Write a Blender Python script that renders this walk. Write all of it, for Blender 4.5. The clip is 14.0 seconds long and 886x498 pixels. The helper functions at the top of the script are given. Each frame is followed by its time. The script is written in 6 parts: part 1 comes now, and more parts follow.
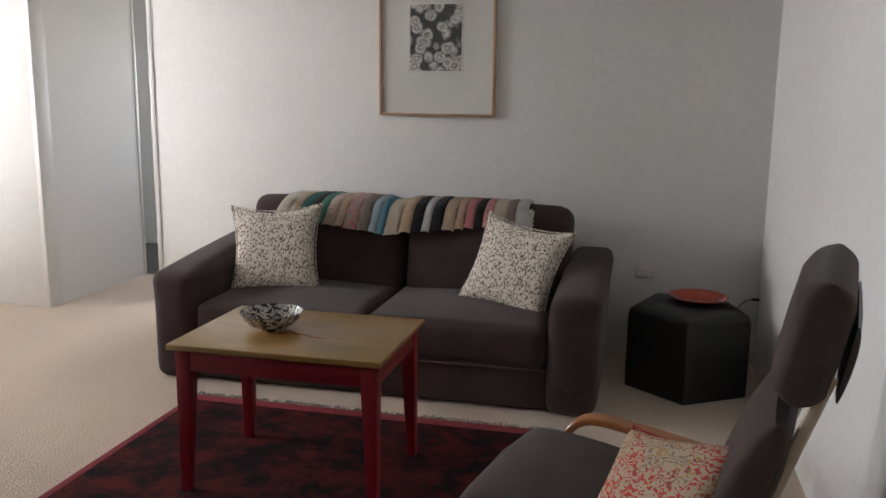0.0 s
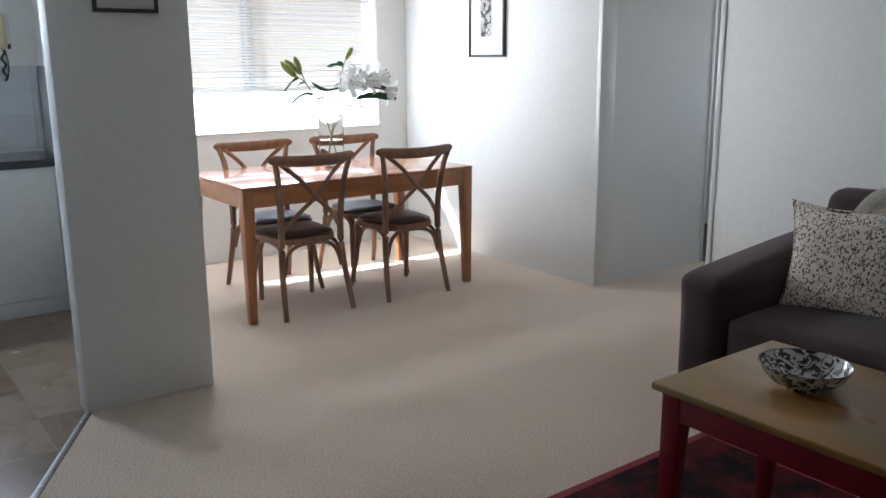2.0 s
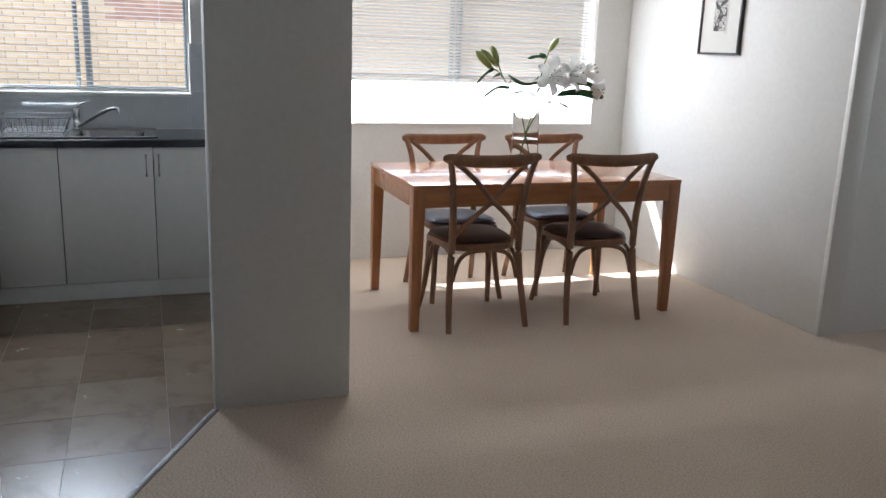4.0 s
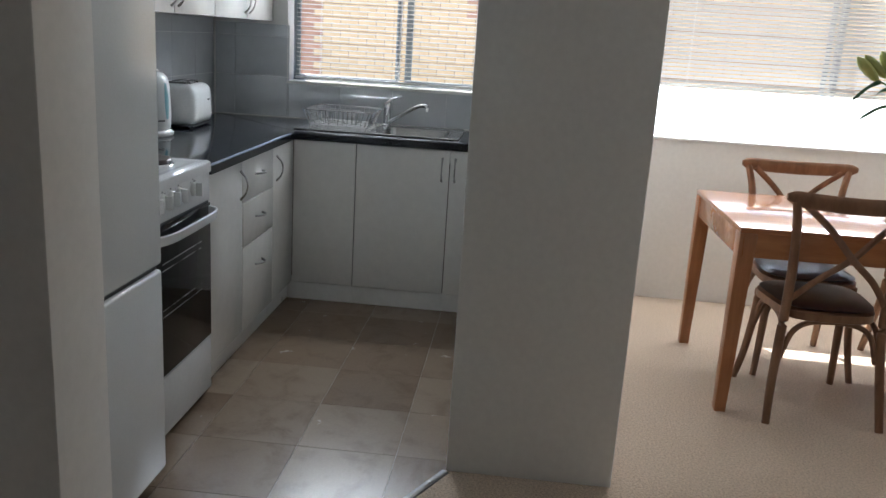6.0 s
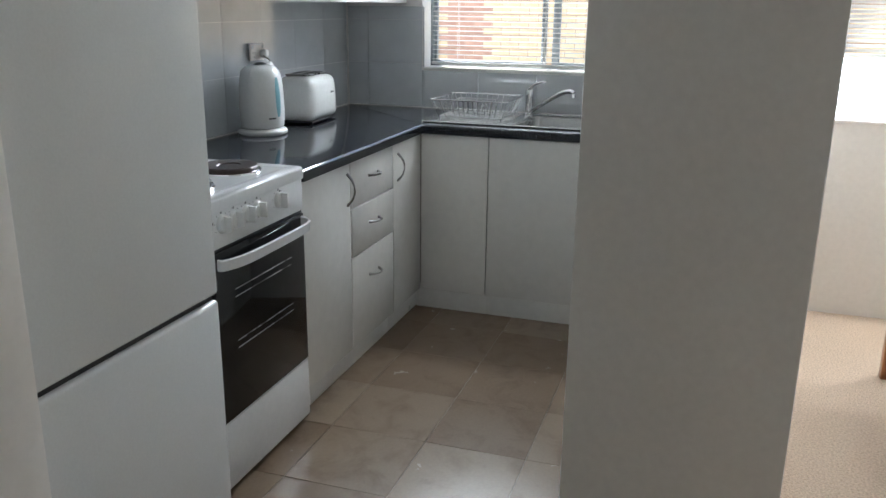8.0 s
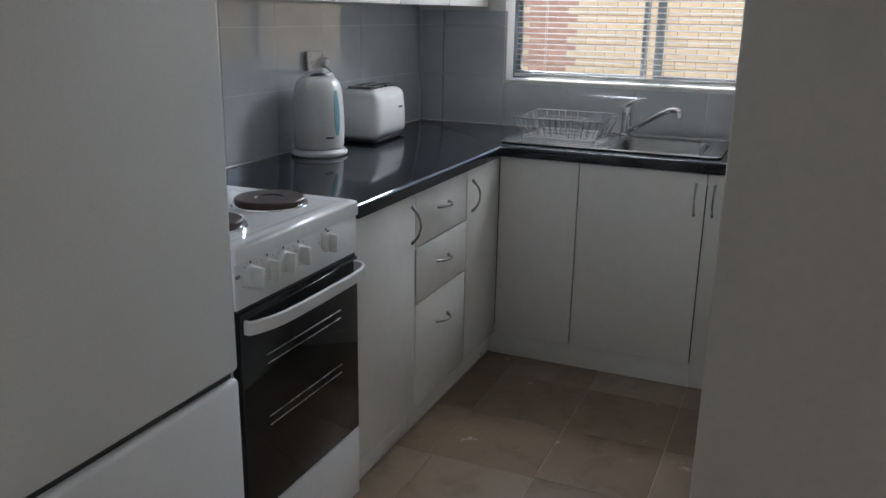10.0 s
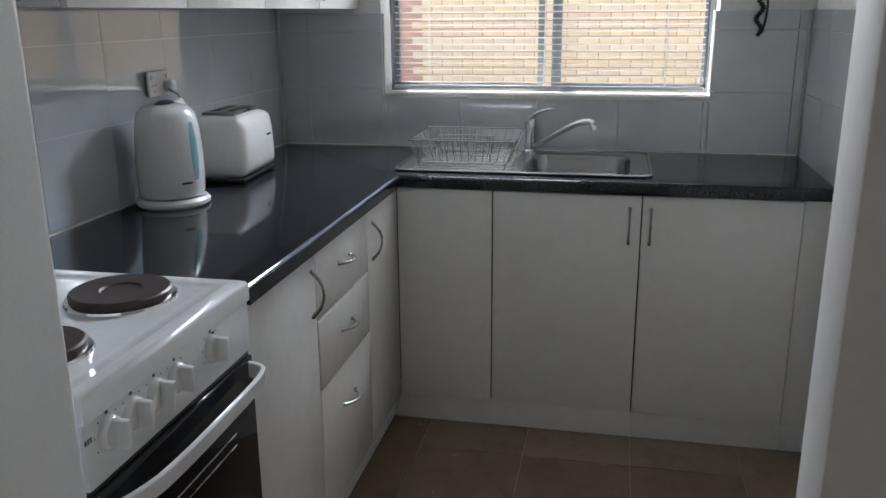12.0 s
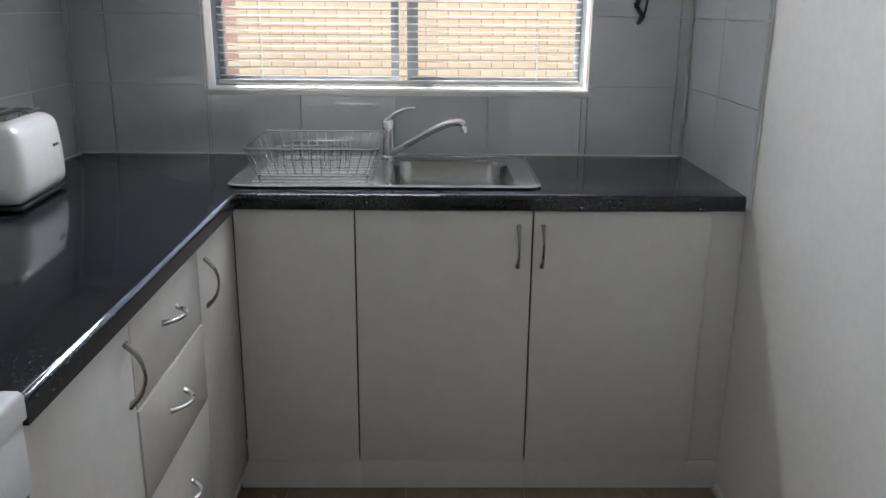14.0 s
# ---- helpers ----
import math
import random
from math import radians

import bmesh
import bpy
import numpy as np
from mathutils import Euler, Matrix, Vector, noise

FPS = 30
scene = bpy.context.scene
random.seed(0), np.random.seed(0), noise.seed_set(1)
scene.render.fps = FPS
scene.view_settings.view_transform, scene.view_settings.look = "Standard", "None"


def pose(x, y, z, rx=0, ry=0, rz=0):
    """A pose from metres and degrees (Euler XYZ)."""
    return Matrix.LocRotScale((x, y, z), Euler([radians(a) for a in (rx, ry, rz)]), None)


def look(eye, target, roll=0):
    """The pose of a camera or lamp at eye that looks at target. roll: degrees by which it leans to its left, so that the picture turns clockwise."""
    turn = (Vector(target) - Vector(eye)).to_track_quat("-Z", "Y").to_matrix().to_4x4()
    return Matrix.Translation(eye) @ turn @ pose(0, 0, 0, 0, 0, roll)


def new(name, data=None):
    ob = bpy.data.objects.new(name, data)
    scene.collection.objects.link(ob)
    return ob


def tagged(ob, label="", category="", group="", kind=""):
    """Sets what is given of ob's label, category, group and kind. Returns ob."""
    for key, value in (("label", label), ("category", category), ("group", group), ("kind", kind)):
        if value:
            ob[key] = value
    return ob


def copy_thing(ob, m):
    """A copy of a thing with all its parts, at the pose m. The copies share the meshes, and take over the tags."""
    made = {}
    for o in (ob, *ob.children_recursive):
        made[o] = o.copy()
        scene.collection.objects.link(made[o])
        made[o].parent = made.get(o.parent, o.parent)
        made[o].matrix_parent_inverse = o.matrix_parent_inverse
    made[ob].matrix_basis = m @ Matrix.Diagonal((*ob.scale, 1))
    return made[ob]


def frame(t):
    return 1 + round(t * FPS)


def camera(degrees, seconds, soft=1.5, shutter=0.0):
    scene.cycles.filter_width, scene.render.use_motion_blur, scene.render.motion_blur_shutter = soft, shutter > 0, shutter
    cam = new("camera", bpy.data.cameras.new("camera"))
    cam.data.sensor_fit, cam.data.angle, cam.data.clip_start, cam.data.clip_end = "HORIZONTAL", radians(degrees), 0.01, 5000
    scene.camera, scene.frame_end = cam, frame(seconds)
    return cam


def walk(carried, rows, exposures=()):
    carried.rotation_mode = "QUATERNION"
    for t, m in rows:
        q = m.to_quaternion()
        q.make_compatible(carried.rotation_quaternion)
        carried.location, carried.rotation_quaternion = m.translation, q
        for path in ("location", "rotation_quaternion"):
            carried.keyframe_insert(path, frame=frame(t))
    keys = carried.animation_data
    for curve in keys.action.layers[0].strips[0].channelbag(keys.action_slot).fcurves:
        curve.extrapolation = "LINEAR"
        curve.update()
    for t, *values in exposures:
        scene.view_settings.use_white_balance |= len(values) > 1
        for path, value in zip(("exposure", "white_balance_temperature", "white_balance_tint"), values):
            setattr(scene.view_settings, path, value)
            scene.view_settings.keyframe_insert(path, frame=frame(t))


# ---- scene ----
cam = camera(56.2, 14.0)
PATH = [
    (0, (0.06, 0.379, 1.438), (-0.397, 2.292, 1.074), 0.7),
    (0.5, (0.023, 0.637, 1.436), (-0.832, 2.406, 1.061), 0.3),
    (1, (-0.064, 0.839, 1.417), (-1.229, 2.414, 1.011), -0.1),
    (1.5, (-0.138, 0.997, 1.419), (-1.507, 2.391, 0.99), -1.2),
    (2, (-0.161, 1.161, 1.416), (-1.731, 2.32, 0.98), -0.4),
    (2.2, (-0.143, 1.251, 1.413), (-1.782, 2.31, 0.975), 0.4),
    (4.3, (-0.509, 1.723, 1.441), (-2.38, 2.241, 0.959), 1.7),
    (4.5, (-0.551, 1.756, 1.444), (-2.448, 2.152, 0.951), 1.5),
    (5, (-0.746, 1.823, 1.44), (-2.666, 2.083, 0.943), 1.6),
    (5.5, (-0.924, 1.901, 1.444), (-2.852, 2.091, 0.947), 1.9),
    (6, (-1.132, 2.033, 1.413), (-3.063, 1.876, 0.917), 3.6),
    (6.5, (-1.348, 2.063, 1.404), (-3.254, 1.764, 0.878), 3.4),
    (7, (-1.52, 2.079, 1.412), (-3.411, 1.71, 0.873), 1.7),
    (7.5, (-1.613, 2.141, 1.427), (-3.458, 1.607, 0.869), 0.7),
    (8, (-1.676, 2.19, 1.433), (-3.499, 1.595, 0.867), 0.7),
    (8.5, (-1.755, 2.211, 1.421), (-3.532, 1.492, 0.851), 0.8),
    (8.7, (-1.785, 2.209, 1.427), (-3.548, 1.46, 0.852), 1.7),
    (11, (-2.47, 1.773, 1.404), (-4.255, 1.035, 0.884), -0.5),
    (11.5, (-2.565, 1.692, 1.427), (-4.403, 1.111, 0.894), -0.7),
    (12, (-2.645, 1.613, 1.424), (-4.526, 1.215, 0.874), -0.5),
    (12.5, (-2.785, 1.581, 1.409), (-4.686, 1.304, 0.85), 0.0),
    (13, (-2.94, 1.548, 1.407), (-4.85, 1.368, 0.843), 0.7),
    (13.5, (-3.066, 1.468, 1.386), (-4.988, 1.466, 0.831), 0.9),
    (14, (-3.133, 1.426, 1.387), (-5.05, 1.455, 0.821), 0.5),
]
walk(cam, [(t, look(eye, target, roll)) for t, eye, target, roll in PATH], exposures=[(0.0, 2.95, 6100, 14), (0.5, 2.6, 5850, 9), (1.0, 2.25, 5600, 8), (2.0, 2.2, 5500, 9), (4.5, 1.75, 5900, 11), (5.5, 1.82, 6000, 11), (6.5, 1.92, 6050, 10), (8.0, 2.3, 6050, 9), (8.7, 2.0, 6050, 10), (11.0, 1.66, 6100, 14), (12.5, 1.92, 6150, 14), (14.0, 2.0, 6250, 14)])

# ---- world, sun ----
SUN_DIR = Vector((0.76, 0.52, -1.0)).normalized()
world = bpy.data.worlds.new("world")
scene.world = world
world.use_nodes = True
wn = world.node_tree.nodes
sky = wn.new("ShaderNodeTexSky")
sky.sky_type = 'NISHITA'
sky.sun_disc = False
sky.sun_elevation = math.asin(-SUN_DIR.z)
sky.sun_rotation = math.atan2(-SUN_DIR.x, -SUN_DIR.y)
wn["Background"].inputs[1].default_value = 0.15
world.node_tree.links.new(sky.outputs[0], wn["Background"].inputs[0])

sun = new("sun", bpy.data.lights.new("sun", 'SUN'))
sun.data.energy = 5.0
sun.data.angle = radians(0.6)
sun.data.color = (1.0, 0.95, 0.87)
sun.matrix_world = look((-12, -4, 14), Vector((-12, -4, 14)) + SUN_DIR)


def window_light(name, eye, target, w, h, power, color, spread=180):
    """An area lamp in an opening, standing in for daylight."""
    lamp = new(name, bpy.data.lights.new(name, 'AREA'))
    lamp.data.shape, lamp.data.size, lamp.data.size_y = 'RECTANGLE', w, h
    lamp.data.energy, lamp.data.color = power, color
    lamp.data.spread = radians(spread)
    lamp.matrix_world = look(eye, target)
    return lamp


XW_GLASS = -6.0435
# lamp set right behind the panes so the strip below the blind glows white
window_light("daylight_dining", (XW_GLASS, 3.728, 1.08), (0, 3.728, 1.08), 2.07, 0.27, 2.0, (0.90, 0.96, 1.0))
# added lamps at the top of both openings, out of view, brighten the rooms
window_light("daylight_dining_high", (-5.93, 3.45, 1.93), (-2.6, 3.35, 0.9), 1.4, 0.2, 10.5, (1.0, 0.98, 0.94))
window_light("daylight_kitchen_high", (-5.93, 1.08, 1.93), (-3.3, 0.85, 0.9), 0.76, 0.2, 4.4, (0.92, 0.97, 1.0), 118)
# added fill lamp in the unseen hall opening, brightens the hallway
window_light("hall_fill", (-3.45, 7.36, 1.5), (-3.75, 5.4, 1.2), 0.55, 0.9, 1.3, (1.0, 0.95, 0.86))



# ---- materials ----
def nodes_of(name):
    m = bpy.data.materials.new(name)
    m.use_nodes = True
    nt = m.node_tree
    return m, nt, nt.nodes["Principled BSDF"], nt.nodes, nt.links


def coords(nt, scale=(1, 1, 1), space="Object"):
    tc = nt.nodes.new("ShaderNodeTexCoord")
    mp = nt.nodes.new("ShaderNodeMapping")
    mp.inputs["Scale"].default_value = scale
    nt.links.new(tc.outputs[space], mp.inputs["Vector"])
    return mp.outputs["Vector"]


def noise_tex(nt, vec, scale, detail=4.0, rough=0.55, dist=0.0):
    n = nt.nodes.new("ShaderNodeTexNoise")
    n.inputs["Scale"].default_value, n.inputs["Detail"].default_value = scale, detail
    n.inputs["Roughness"].default_value, n.inputs["Distortion"].default_value = rough, dist
    nt.links.new(vec, n.inputs["Vector"])
    return n.outputs["Fac"]


def ramp(nt, fac, stops, mode='LINEAR'):
    r = nt.nodes.new("ShaderNodeValToRGB")
    r.color_ramp.interpolation = mode
    e = r.color_ramp.elements
    while len(e) < len(stops):
        e.new(0.5)
    for el, (p, c) in zip(e, stops):
        el.position = p
        el.color = (*c, 1)
    nt.links.new(fac, r.inputs["Fac"])
    return r.outputs["Color"]


def mixc(nt, fac, a, b, mode='MIX'):
    m = nt.nodes.new("ShaderNodeMix")
    m.data_type, m.blend_type = 'RGBA', mode
    for sock, v in ((m.inputs[0], fac), (m.inputs[6], a), (m.inputs[7], b)):
        if hasattr(v, "is_linked"):
            nt.links.new(v, sock)
        else:
            sock.default_value = (*v, 1) if isinstance(v, tuple) else v
    return m.outputs[2]


def bump(nt, bsdf, height, strength, dist):
    b = nt.nodes.new("ShaderNodeBump")
    b.inputs["Strength"].default_value, b.inputs["Distance"].default_value = strength, dist
    nt.links.new(height, b.inputs["Height"])
    nt.links.new(b.outputs["Normal"], bsdf.inputs["Normal"])


def surface(name, a, b, scale=6.0, rough=0.5, metal=0.0, fine=120.0, relief=0.15, depth=0.002, stretch=(1, 1, 1), coat=0.0, spec=0.5, sheen=0.0, vary=0.0, rough_var=0.08):
    """A surface with two scales of colour variation, fine relief and uneven gloss."""
    m, nt, p, nd, lk = nodes_of(name)
    v = coords(nt, stretch)
    big = noise_tex(nt, v, scale, 5, 0.6)
    small = noise_tex(nt, v, fine, 3, 0.6)
    col = ramp(nt, big, [(0.3, a), (0.7, b)])
    col = mixc(nt, 0.18, col, mixc(nt, small, (0.25, 0.25, 0.25), (1.0, 1.0, 1.0)), 'MULTIPLY')
    if vary:
        oi = nd.new("ShaderNodeObjectInfo")
        col = mixc(nt, vary, col, ramp(nt, oi.outputs["Random"], [(0, (0.55, 0.55, 0.55)), (1, (1, 1, 1))]), 'MULTIPLY')
    lk.new(col, p.inputs["Base Color"])
    mr = nd.new("ShaderNodeMapRange")
    mr.inputs["To Min"].default_value, mr.inputs["To Max"].default_value = max(rough - rough_var, 0.02), min(rough + rough_var, 1)
    lk.new(big, mr.inputs["Value"])
    lk.new(mr.outputs["Result"], p.inputs["Roughness"])
    p.inputs["Metallic"].default_value = metal
    p.inputs["Coat Weight"].default_value = coat
    p.inputs["Coat Roughness"].default_value = 0.04
    p.inputs["Specular IOR Level"].default_value = spec
    p.inputs["Sheen Weight"].default_value = sheen
    if relief:
        bump(nt, p, small, relief, depth)
    return m


M_WALL = surface("wall_paint", (0.80, 0.79, 0.755), (0.835, 0.825, 0.795), 1.3, 0.62, fine=40, relief=0.035, depth=0.002)
M_CEIL = surface("ceiling_paint", (0.82, 0.82, 0.80), (0.85, 0.85, 0.83), 2, 0.85, fine=70)
M_TRIM = surface("gloss_paint", (0.78, 0.77, 0.73), (0.83, 0.82, 0.79), 3, 0.35, fine=60, relief=0.06)
M_LAMINATE = surface("white_laminate", (0.74, 0.725, 0.69), (0.78, 0.765, 0.73), 1.2, 0.2, fine=25, relief=0.012, depth=0.002)
# near-black brown paints the shade seen in the gaps between cabinet fronts
M_GAPSHADE = surface("gap_shade_board", (0.075, 0.055, 0.04), (0.11, 0.085, 0.06), 20, 0.9, fine=120, relief=0.2)
M_KICK = surface("kick_board", (0.70, 0.69, 0.66), (0.76, 0.75, 0.72), 3, 0.3, fine=40, relief=0.03)
M_FRIDGE = surface("fridge_enamel", (0.72, 0.74, 0.73), (0.76, 0.775, 0.77), 2, 0.16, fine=160, relief=0.03, depth=0.001)
M_ENAMEL = surface("white_enamel", (0.76, 0.77, 0.77), (0.81, 0.815, 0.81), 3, 0.17, fine=60, relief=0.02, depth=0.001, coat=0.2)
M_PLASTIC = surface("white_plastic", (0.76, 0.76, 0.74), (0.82, 0.82, 0.80), 5, 0.25, fine=90, relief=0.02, depth=0.001)
M_OUTLET = surface("aged_white_plastic", (0.82, 0.76, 0.70), (0.85, 0.79, 0.73), 9, 0.3, fine=90, relief=0.02)
M_CREAM = surface("cream_plastic", (0.62, 0.50, 0.33), (0.68, 0.56, 0.38), 5, 0.35, fine=90, relief=0.03)
M_BLACKPL = surface("black_plastic", (0.018, 0.018, 0.02), (0.03, 0.03, 0.032), 8, 0.4, fine=120, relief=0.05)
M_BLUEWIN = surface("blue_tint_plastic", (0.24, 0.44, 0.50), (0.32, 0.53, 0.58), 8, 0.12, fine=60, relief=0.01)
M_OVENGLASS = surface("oven_glass", (0.006, 0.006, 0.007), (0.012, 0.012, 0.013), 3, 0.07, fine=30, relief=0.004, depth=0.001, rough_var=0.03)
M_HOTPLATE = surface("cast_iron", (0.045, 0.032, 0.028), (0.075, 0.052, 0.045), 25, 0.45, 0.4, fine=200, relief=0.15, depth=0.001)
M_STEEL = surface("brushed_steel", (0.42, 0.42, 0.415), (0.52, 0.52, 0.51), 9, 0.24, 1.0, fine=240, relief=0.04, depth=0.001, stretch=(1, 0.1, 1))
M_CHROME = surface("chrome", (0.72, 0.72, 0.73), (0.80, 0.80, 0.81), 6, 0.08, 1.0, fine=60, relief=0.0, rough_var=0.03)
M_SATIN = surface("satin_nickel", (0.30, 0.29, 0.275), (0.38, 0.37, 0.35), 12, 0.28, 1.0, fine=150, relief=0.03)
M_ALU = surface("window_aluminium", (0.20, 0.23, 0.25), (0.28, 0.31, 0.33), 7, 0.4, 0.6, fine=120, relief=0.04)
M_STRIP = surface("strip_aluminium", (0.20, 0.195, 0.185), (0.29, 0.28, 0.27), 14, 0.5, 1.0, fine=160, relief=0.1)
M_TABLE = surface("honey_wood", (0.37, 0.145, 0.052), (0.50, 0.215, 0.085), 5, 0.22, fine=45, relief=0.05, depth=0.001, stretch=(9, 0.8, 6), coat=0.35)
M_TABLELEG = surface("honey_wood_upright", (0.35, 0.135, 0.05), (0.46, 0.195, 0.078), 5, 0.3, fine=45, relief=0.05, depth=0.001, stretch=(8, 8, 0.8), coat=0.2)
M_CHAIR = surface("bentwood_oak", (0.19, 0.092, 0.048), (0.32, 0.168, 0.092), 6, 0.42, fine=60, relief=0.1, depth=0.001, stretch=(4, 4, 1.2), vary=0.1)
M_LEATHER = surface("dark_leather", (0.045, 0.032, 0.034), (0.075, 0.055, 0.056), 5, 0.34, fine=160, relief=0.2, depth=0.0015)
M_SOFA = surface("sofa_velour", (0.046, 0.028, 0.027), (0.084, 0.053, 0.052), 3.2, 0.95, fine=260, relief=0.3, depth=0.002, sheen=0.16, spec=0.15)
M_CHAIRPAD = surface("armchair_suede", (0.040, 0.024, 0.018), (0.072, 0.046, 0.036), 4.5, 0.75, fine=220, relief=0.25, depth=0.002, sheen=0.1, spec=0.3)
M_BIRCH = surface("birch_bentwood", (0.34, 0.115, 0.03), (0.43, 0.16, 0.05), 4, 0.3, fine=40, relief=0.05, depth=0.001, stretch=(2, 9, 9), coat=0.2)
M_BIRCHPALE = surface("pale_ply", (0.42, 0.33, 0.22), (0.52, 0.42, 0.30), 6, 0.4, fine=60, relief=0.05, stretch=(1, 1, 9))
M_OTTOMAN = surface("black_fabric", (0.006, 0.006, 0.007), (0.011, 0.011, 0.0125), 8, 0.6, fine=300, relief=0.3, depth=0.001)
M_REDPAINT = surface("red_paint", (0.22, 0.007, 0.018), (0.29, 0.013, 0.026), 5, 0.4, fine=60, relief=0.12, depth=0.0015)
M_CTOP = surface("greenish_pine", (0.42, 0.20, 0.052), (0.225, 0.165, 0.05), 3.4, 0.3, fine=50, relief=0.05, depth=0.001, stretch=(0.9, 3.0, 4), coat=0.12)
M_PICFRAME = surface("pale_wood_frame", (0.46, 0.26, 0.14), (0.56, 0.34, 0.20), 7, 0.4, fine=60, relief=0.08, stretch=(1, 6, 1))
M_BLACKFRAME = surface("dark_frame", (0.02, 0.017, 0.016), (0.04, 0.034, 0.03), 7, 0.35, fine=80, relief=0.05)
M_MAT = surface("mat_board", (0.70, 0.69, 0.64), (0.74, 0.73, 0.68), 3, 0.9, fine=160, relief=0.05)
M_BLIND = surface("blind_slat", (0.72, 0.72, 0.69), (0.78, 0.78, 0.75), 2, 0.4, fine=60, relief=0.03)
M_CORD = surface("white_cord", (0.68, 0.68, 0.64), (0.74, 0.74, 0.70), 9, 0.7, fine=200, relief=0.1)
M_SLATE = surface("dark_floor", (0.028, 0.026, 0.026), (0.05, 0.047, 0.045), 5, 0.35, fine=80, relief=0.1)
M_CLAY = surface("terracotta_glaze", (0.33, 0.045, 0.025), (0.42, 0.075, 0.04), 12, 0.25, fine=90, relief=0.08)
M_STEM = surface("lily_stem", (0.07, 0.13, 0.03), (0.11, 0.19, 0.05), 8, 0.45, fine=90, relief=0.1)
M_LEAF = surface("lily_leaf", (0.018, 0.075, 0.030), (0.045, 0.125, 0.045), 9, 0.35, fine=120, relief=0.1)
M_BUD = surface("lily_bud", (0.22, 0.30, 0.07), (0.36, 0.36, 0.12), 12, 0.45, fine=90, relief=0.08)
M_PETAL = surface("lily_petal", (0.74, 0.73, 0.70), (0.82, 0.81, 0.79), 9, 0.5, fine=90, relief=0.12)
M_ANTHER = surface("lily_anther", (0.22, 0.07, 0.02), (0.32, 0.12, 0.03), 30, 0.8)
M_GROUT = surface("grout", (0.34, 0.28, 0.22), (0.42, 0.35, 0.28), 20, 0.9, fine=200, relief=0.2)
M_MORTAR = surface("mortar", (0.40, 0.27, 0.17), (0.48, 0.34, 0.23), 20, 0.95, fine=120, relief=0.4, depth=0.004)
# paled so that sunlight bounces off it onto the brick wall
M_GROUND = surface("pale_bounce_ground", (0.56, 0.53, 0.49), (0.66, 0.63, 0.59), 1.6, 0.9, fine=60, relief=0.3, depth=0.004)
M_WTILE = surface("wall_tile", (0.56, 0.585, 0.605), (0.60, 0.625, 0.645), 2.2, 0.045, fine=9, relief=0.012, depth=0.002, vary=0.06, rough_var=0.02, spec=1.0, coat=0.5)
M_BRICK = surface("orange_brick", (0.72, 0.50, 0.27), (0.80, 0.61, 0.37), 4, 0.9, fine=90, relief=0.4, depth=0.004, vary=0.22)
M_BRICKRED = surface("red_brick", (0.50, 0.26, 0.17), (0.60, 0.35, 0.23), 4, 0.9, fine=90, relief=0.4, depth=0.004, vary=0.4)


def tile_floor_mat():
    m, nt, p, nd, lk = nodes_of("floor_tile")
    v = coords(nt, space="Generated")
    oi = nd.new("ShaderNodeObjectInfo")
    add = nd.new("ShaderNodeVectorMath")
    lk.new(v, add.inputs[0])
    sc = nd.new("ShaderNodeVectorMath")
    sc.operation = 'SCALE'
    sc.inputs[0].default_value = (37.0, 19.0, 53.0)
    lk.new(oi.outputs["Random"], sc.inputs["Scale"])
    lk.new(sc.outputs[0], add.inputs[1])
    big = noise_tex(nt, add.outputs[0], 2.4, 7, 0.62, 0.5)
    small = noise_tex(nt, add.outputs[0], 40, 4, 0.6)
    base = ramp(nt, oi.outputs["Random"], [(0.0, (0.180, 0.124, 0.082)), (0.5, (0.222, 0.160, 0.110)), (1.0, (0.275, 0.208, 0.150))])
    col = mixc(nt, 0.75, base, ramp(nt, big, [(0.28, (0.62, 0.60, 0.57)), (0.5, (0.95, 0.95, 0.94)), (0.72, (1.0, 1.0, 0.98))]), 'MULTIPLY')
    col = mixc(nt, 0.2, col, ramp(nt, small, [(0.3, (0.6, 0.6, 0.6)), (0.7, (1.1, 1.1, 1.1))]), 'MULTIPLY')
    lk.new(col, p.inputs["Base Color"])
    lk.new(ramp(nt, big, [(0.2, (0.17,) * 3), (0.8, (0.30,) * 3)]), p.inputs["Roughness"])
    bump(nt, p, small, 0.025, 0.001)
    return m


M_FTILE = tile_floor_mat()


def carpet_mat():
    m, nt, p, nd, lk = nodes_of("wool_carpet")
    v = coords(nt)
    big = noise_tex(nt, v, 1.1, 4, 0.6)
    tuft = noise_tex(nt, v, 120, 3, 0.75)
    vor = nd.new("ShaderNodeTexVoronoi")
    vor.inputs["Scale"].default_value = 140
    lk.new(v, vor.inputs["Vector"])
    col = ramp(nt, big, [(0.3, (0.62, 0.50, 0.385)), (0.7, (0.69, 0.565, 0.445))])
    col = mixc(nt, 0.8, col, ramp(nt, tuft, [(0.32, (0.55, 0.53, 0.50)), (0.62, (1.08, 1.08, 1.08))]), 'MULTIPLY')
    lk.new(col, p.inputs["Base Color"])
    p.inputs["Roughness"].default_value = 0.95
    p.inputs["Specular IOR Level"].default_value = 0.15
    p.inputs["Sheen Weight"].default_value = 0.2
    mx = nd.new("ShaderNodeMath")
    lk.new(vor.outputs["Distance"], mx.inputs[0])
    lk.new(tuft, mx.inputs[1])
    bump(nt, p, mx.outputs[0], 0.55, 0.006)
    return m


M_CARPET = carpet_mat()


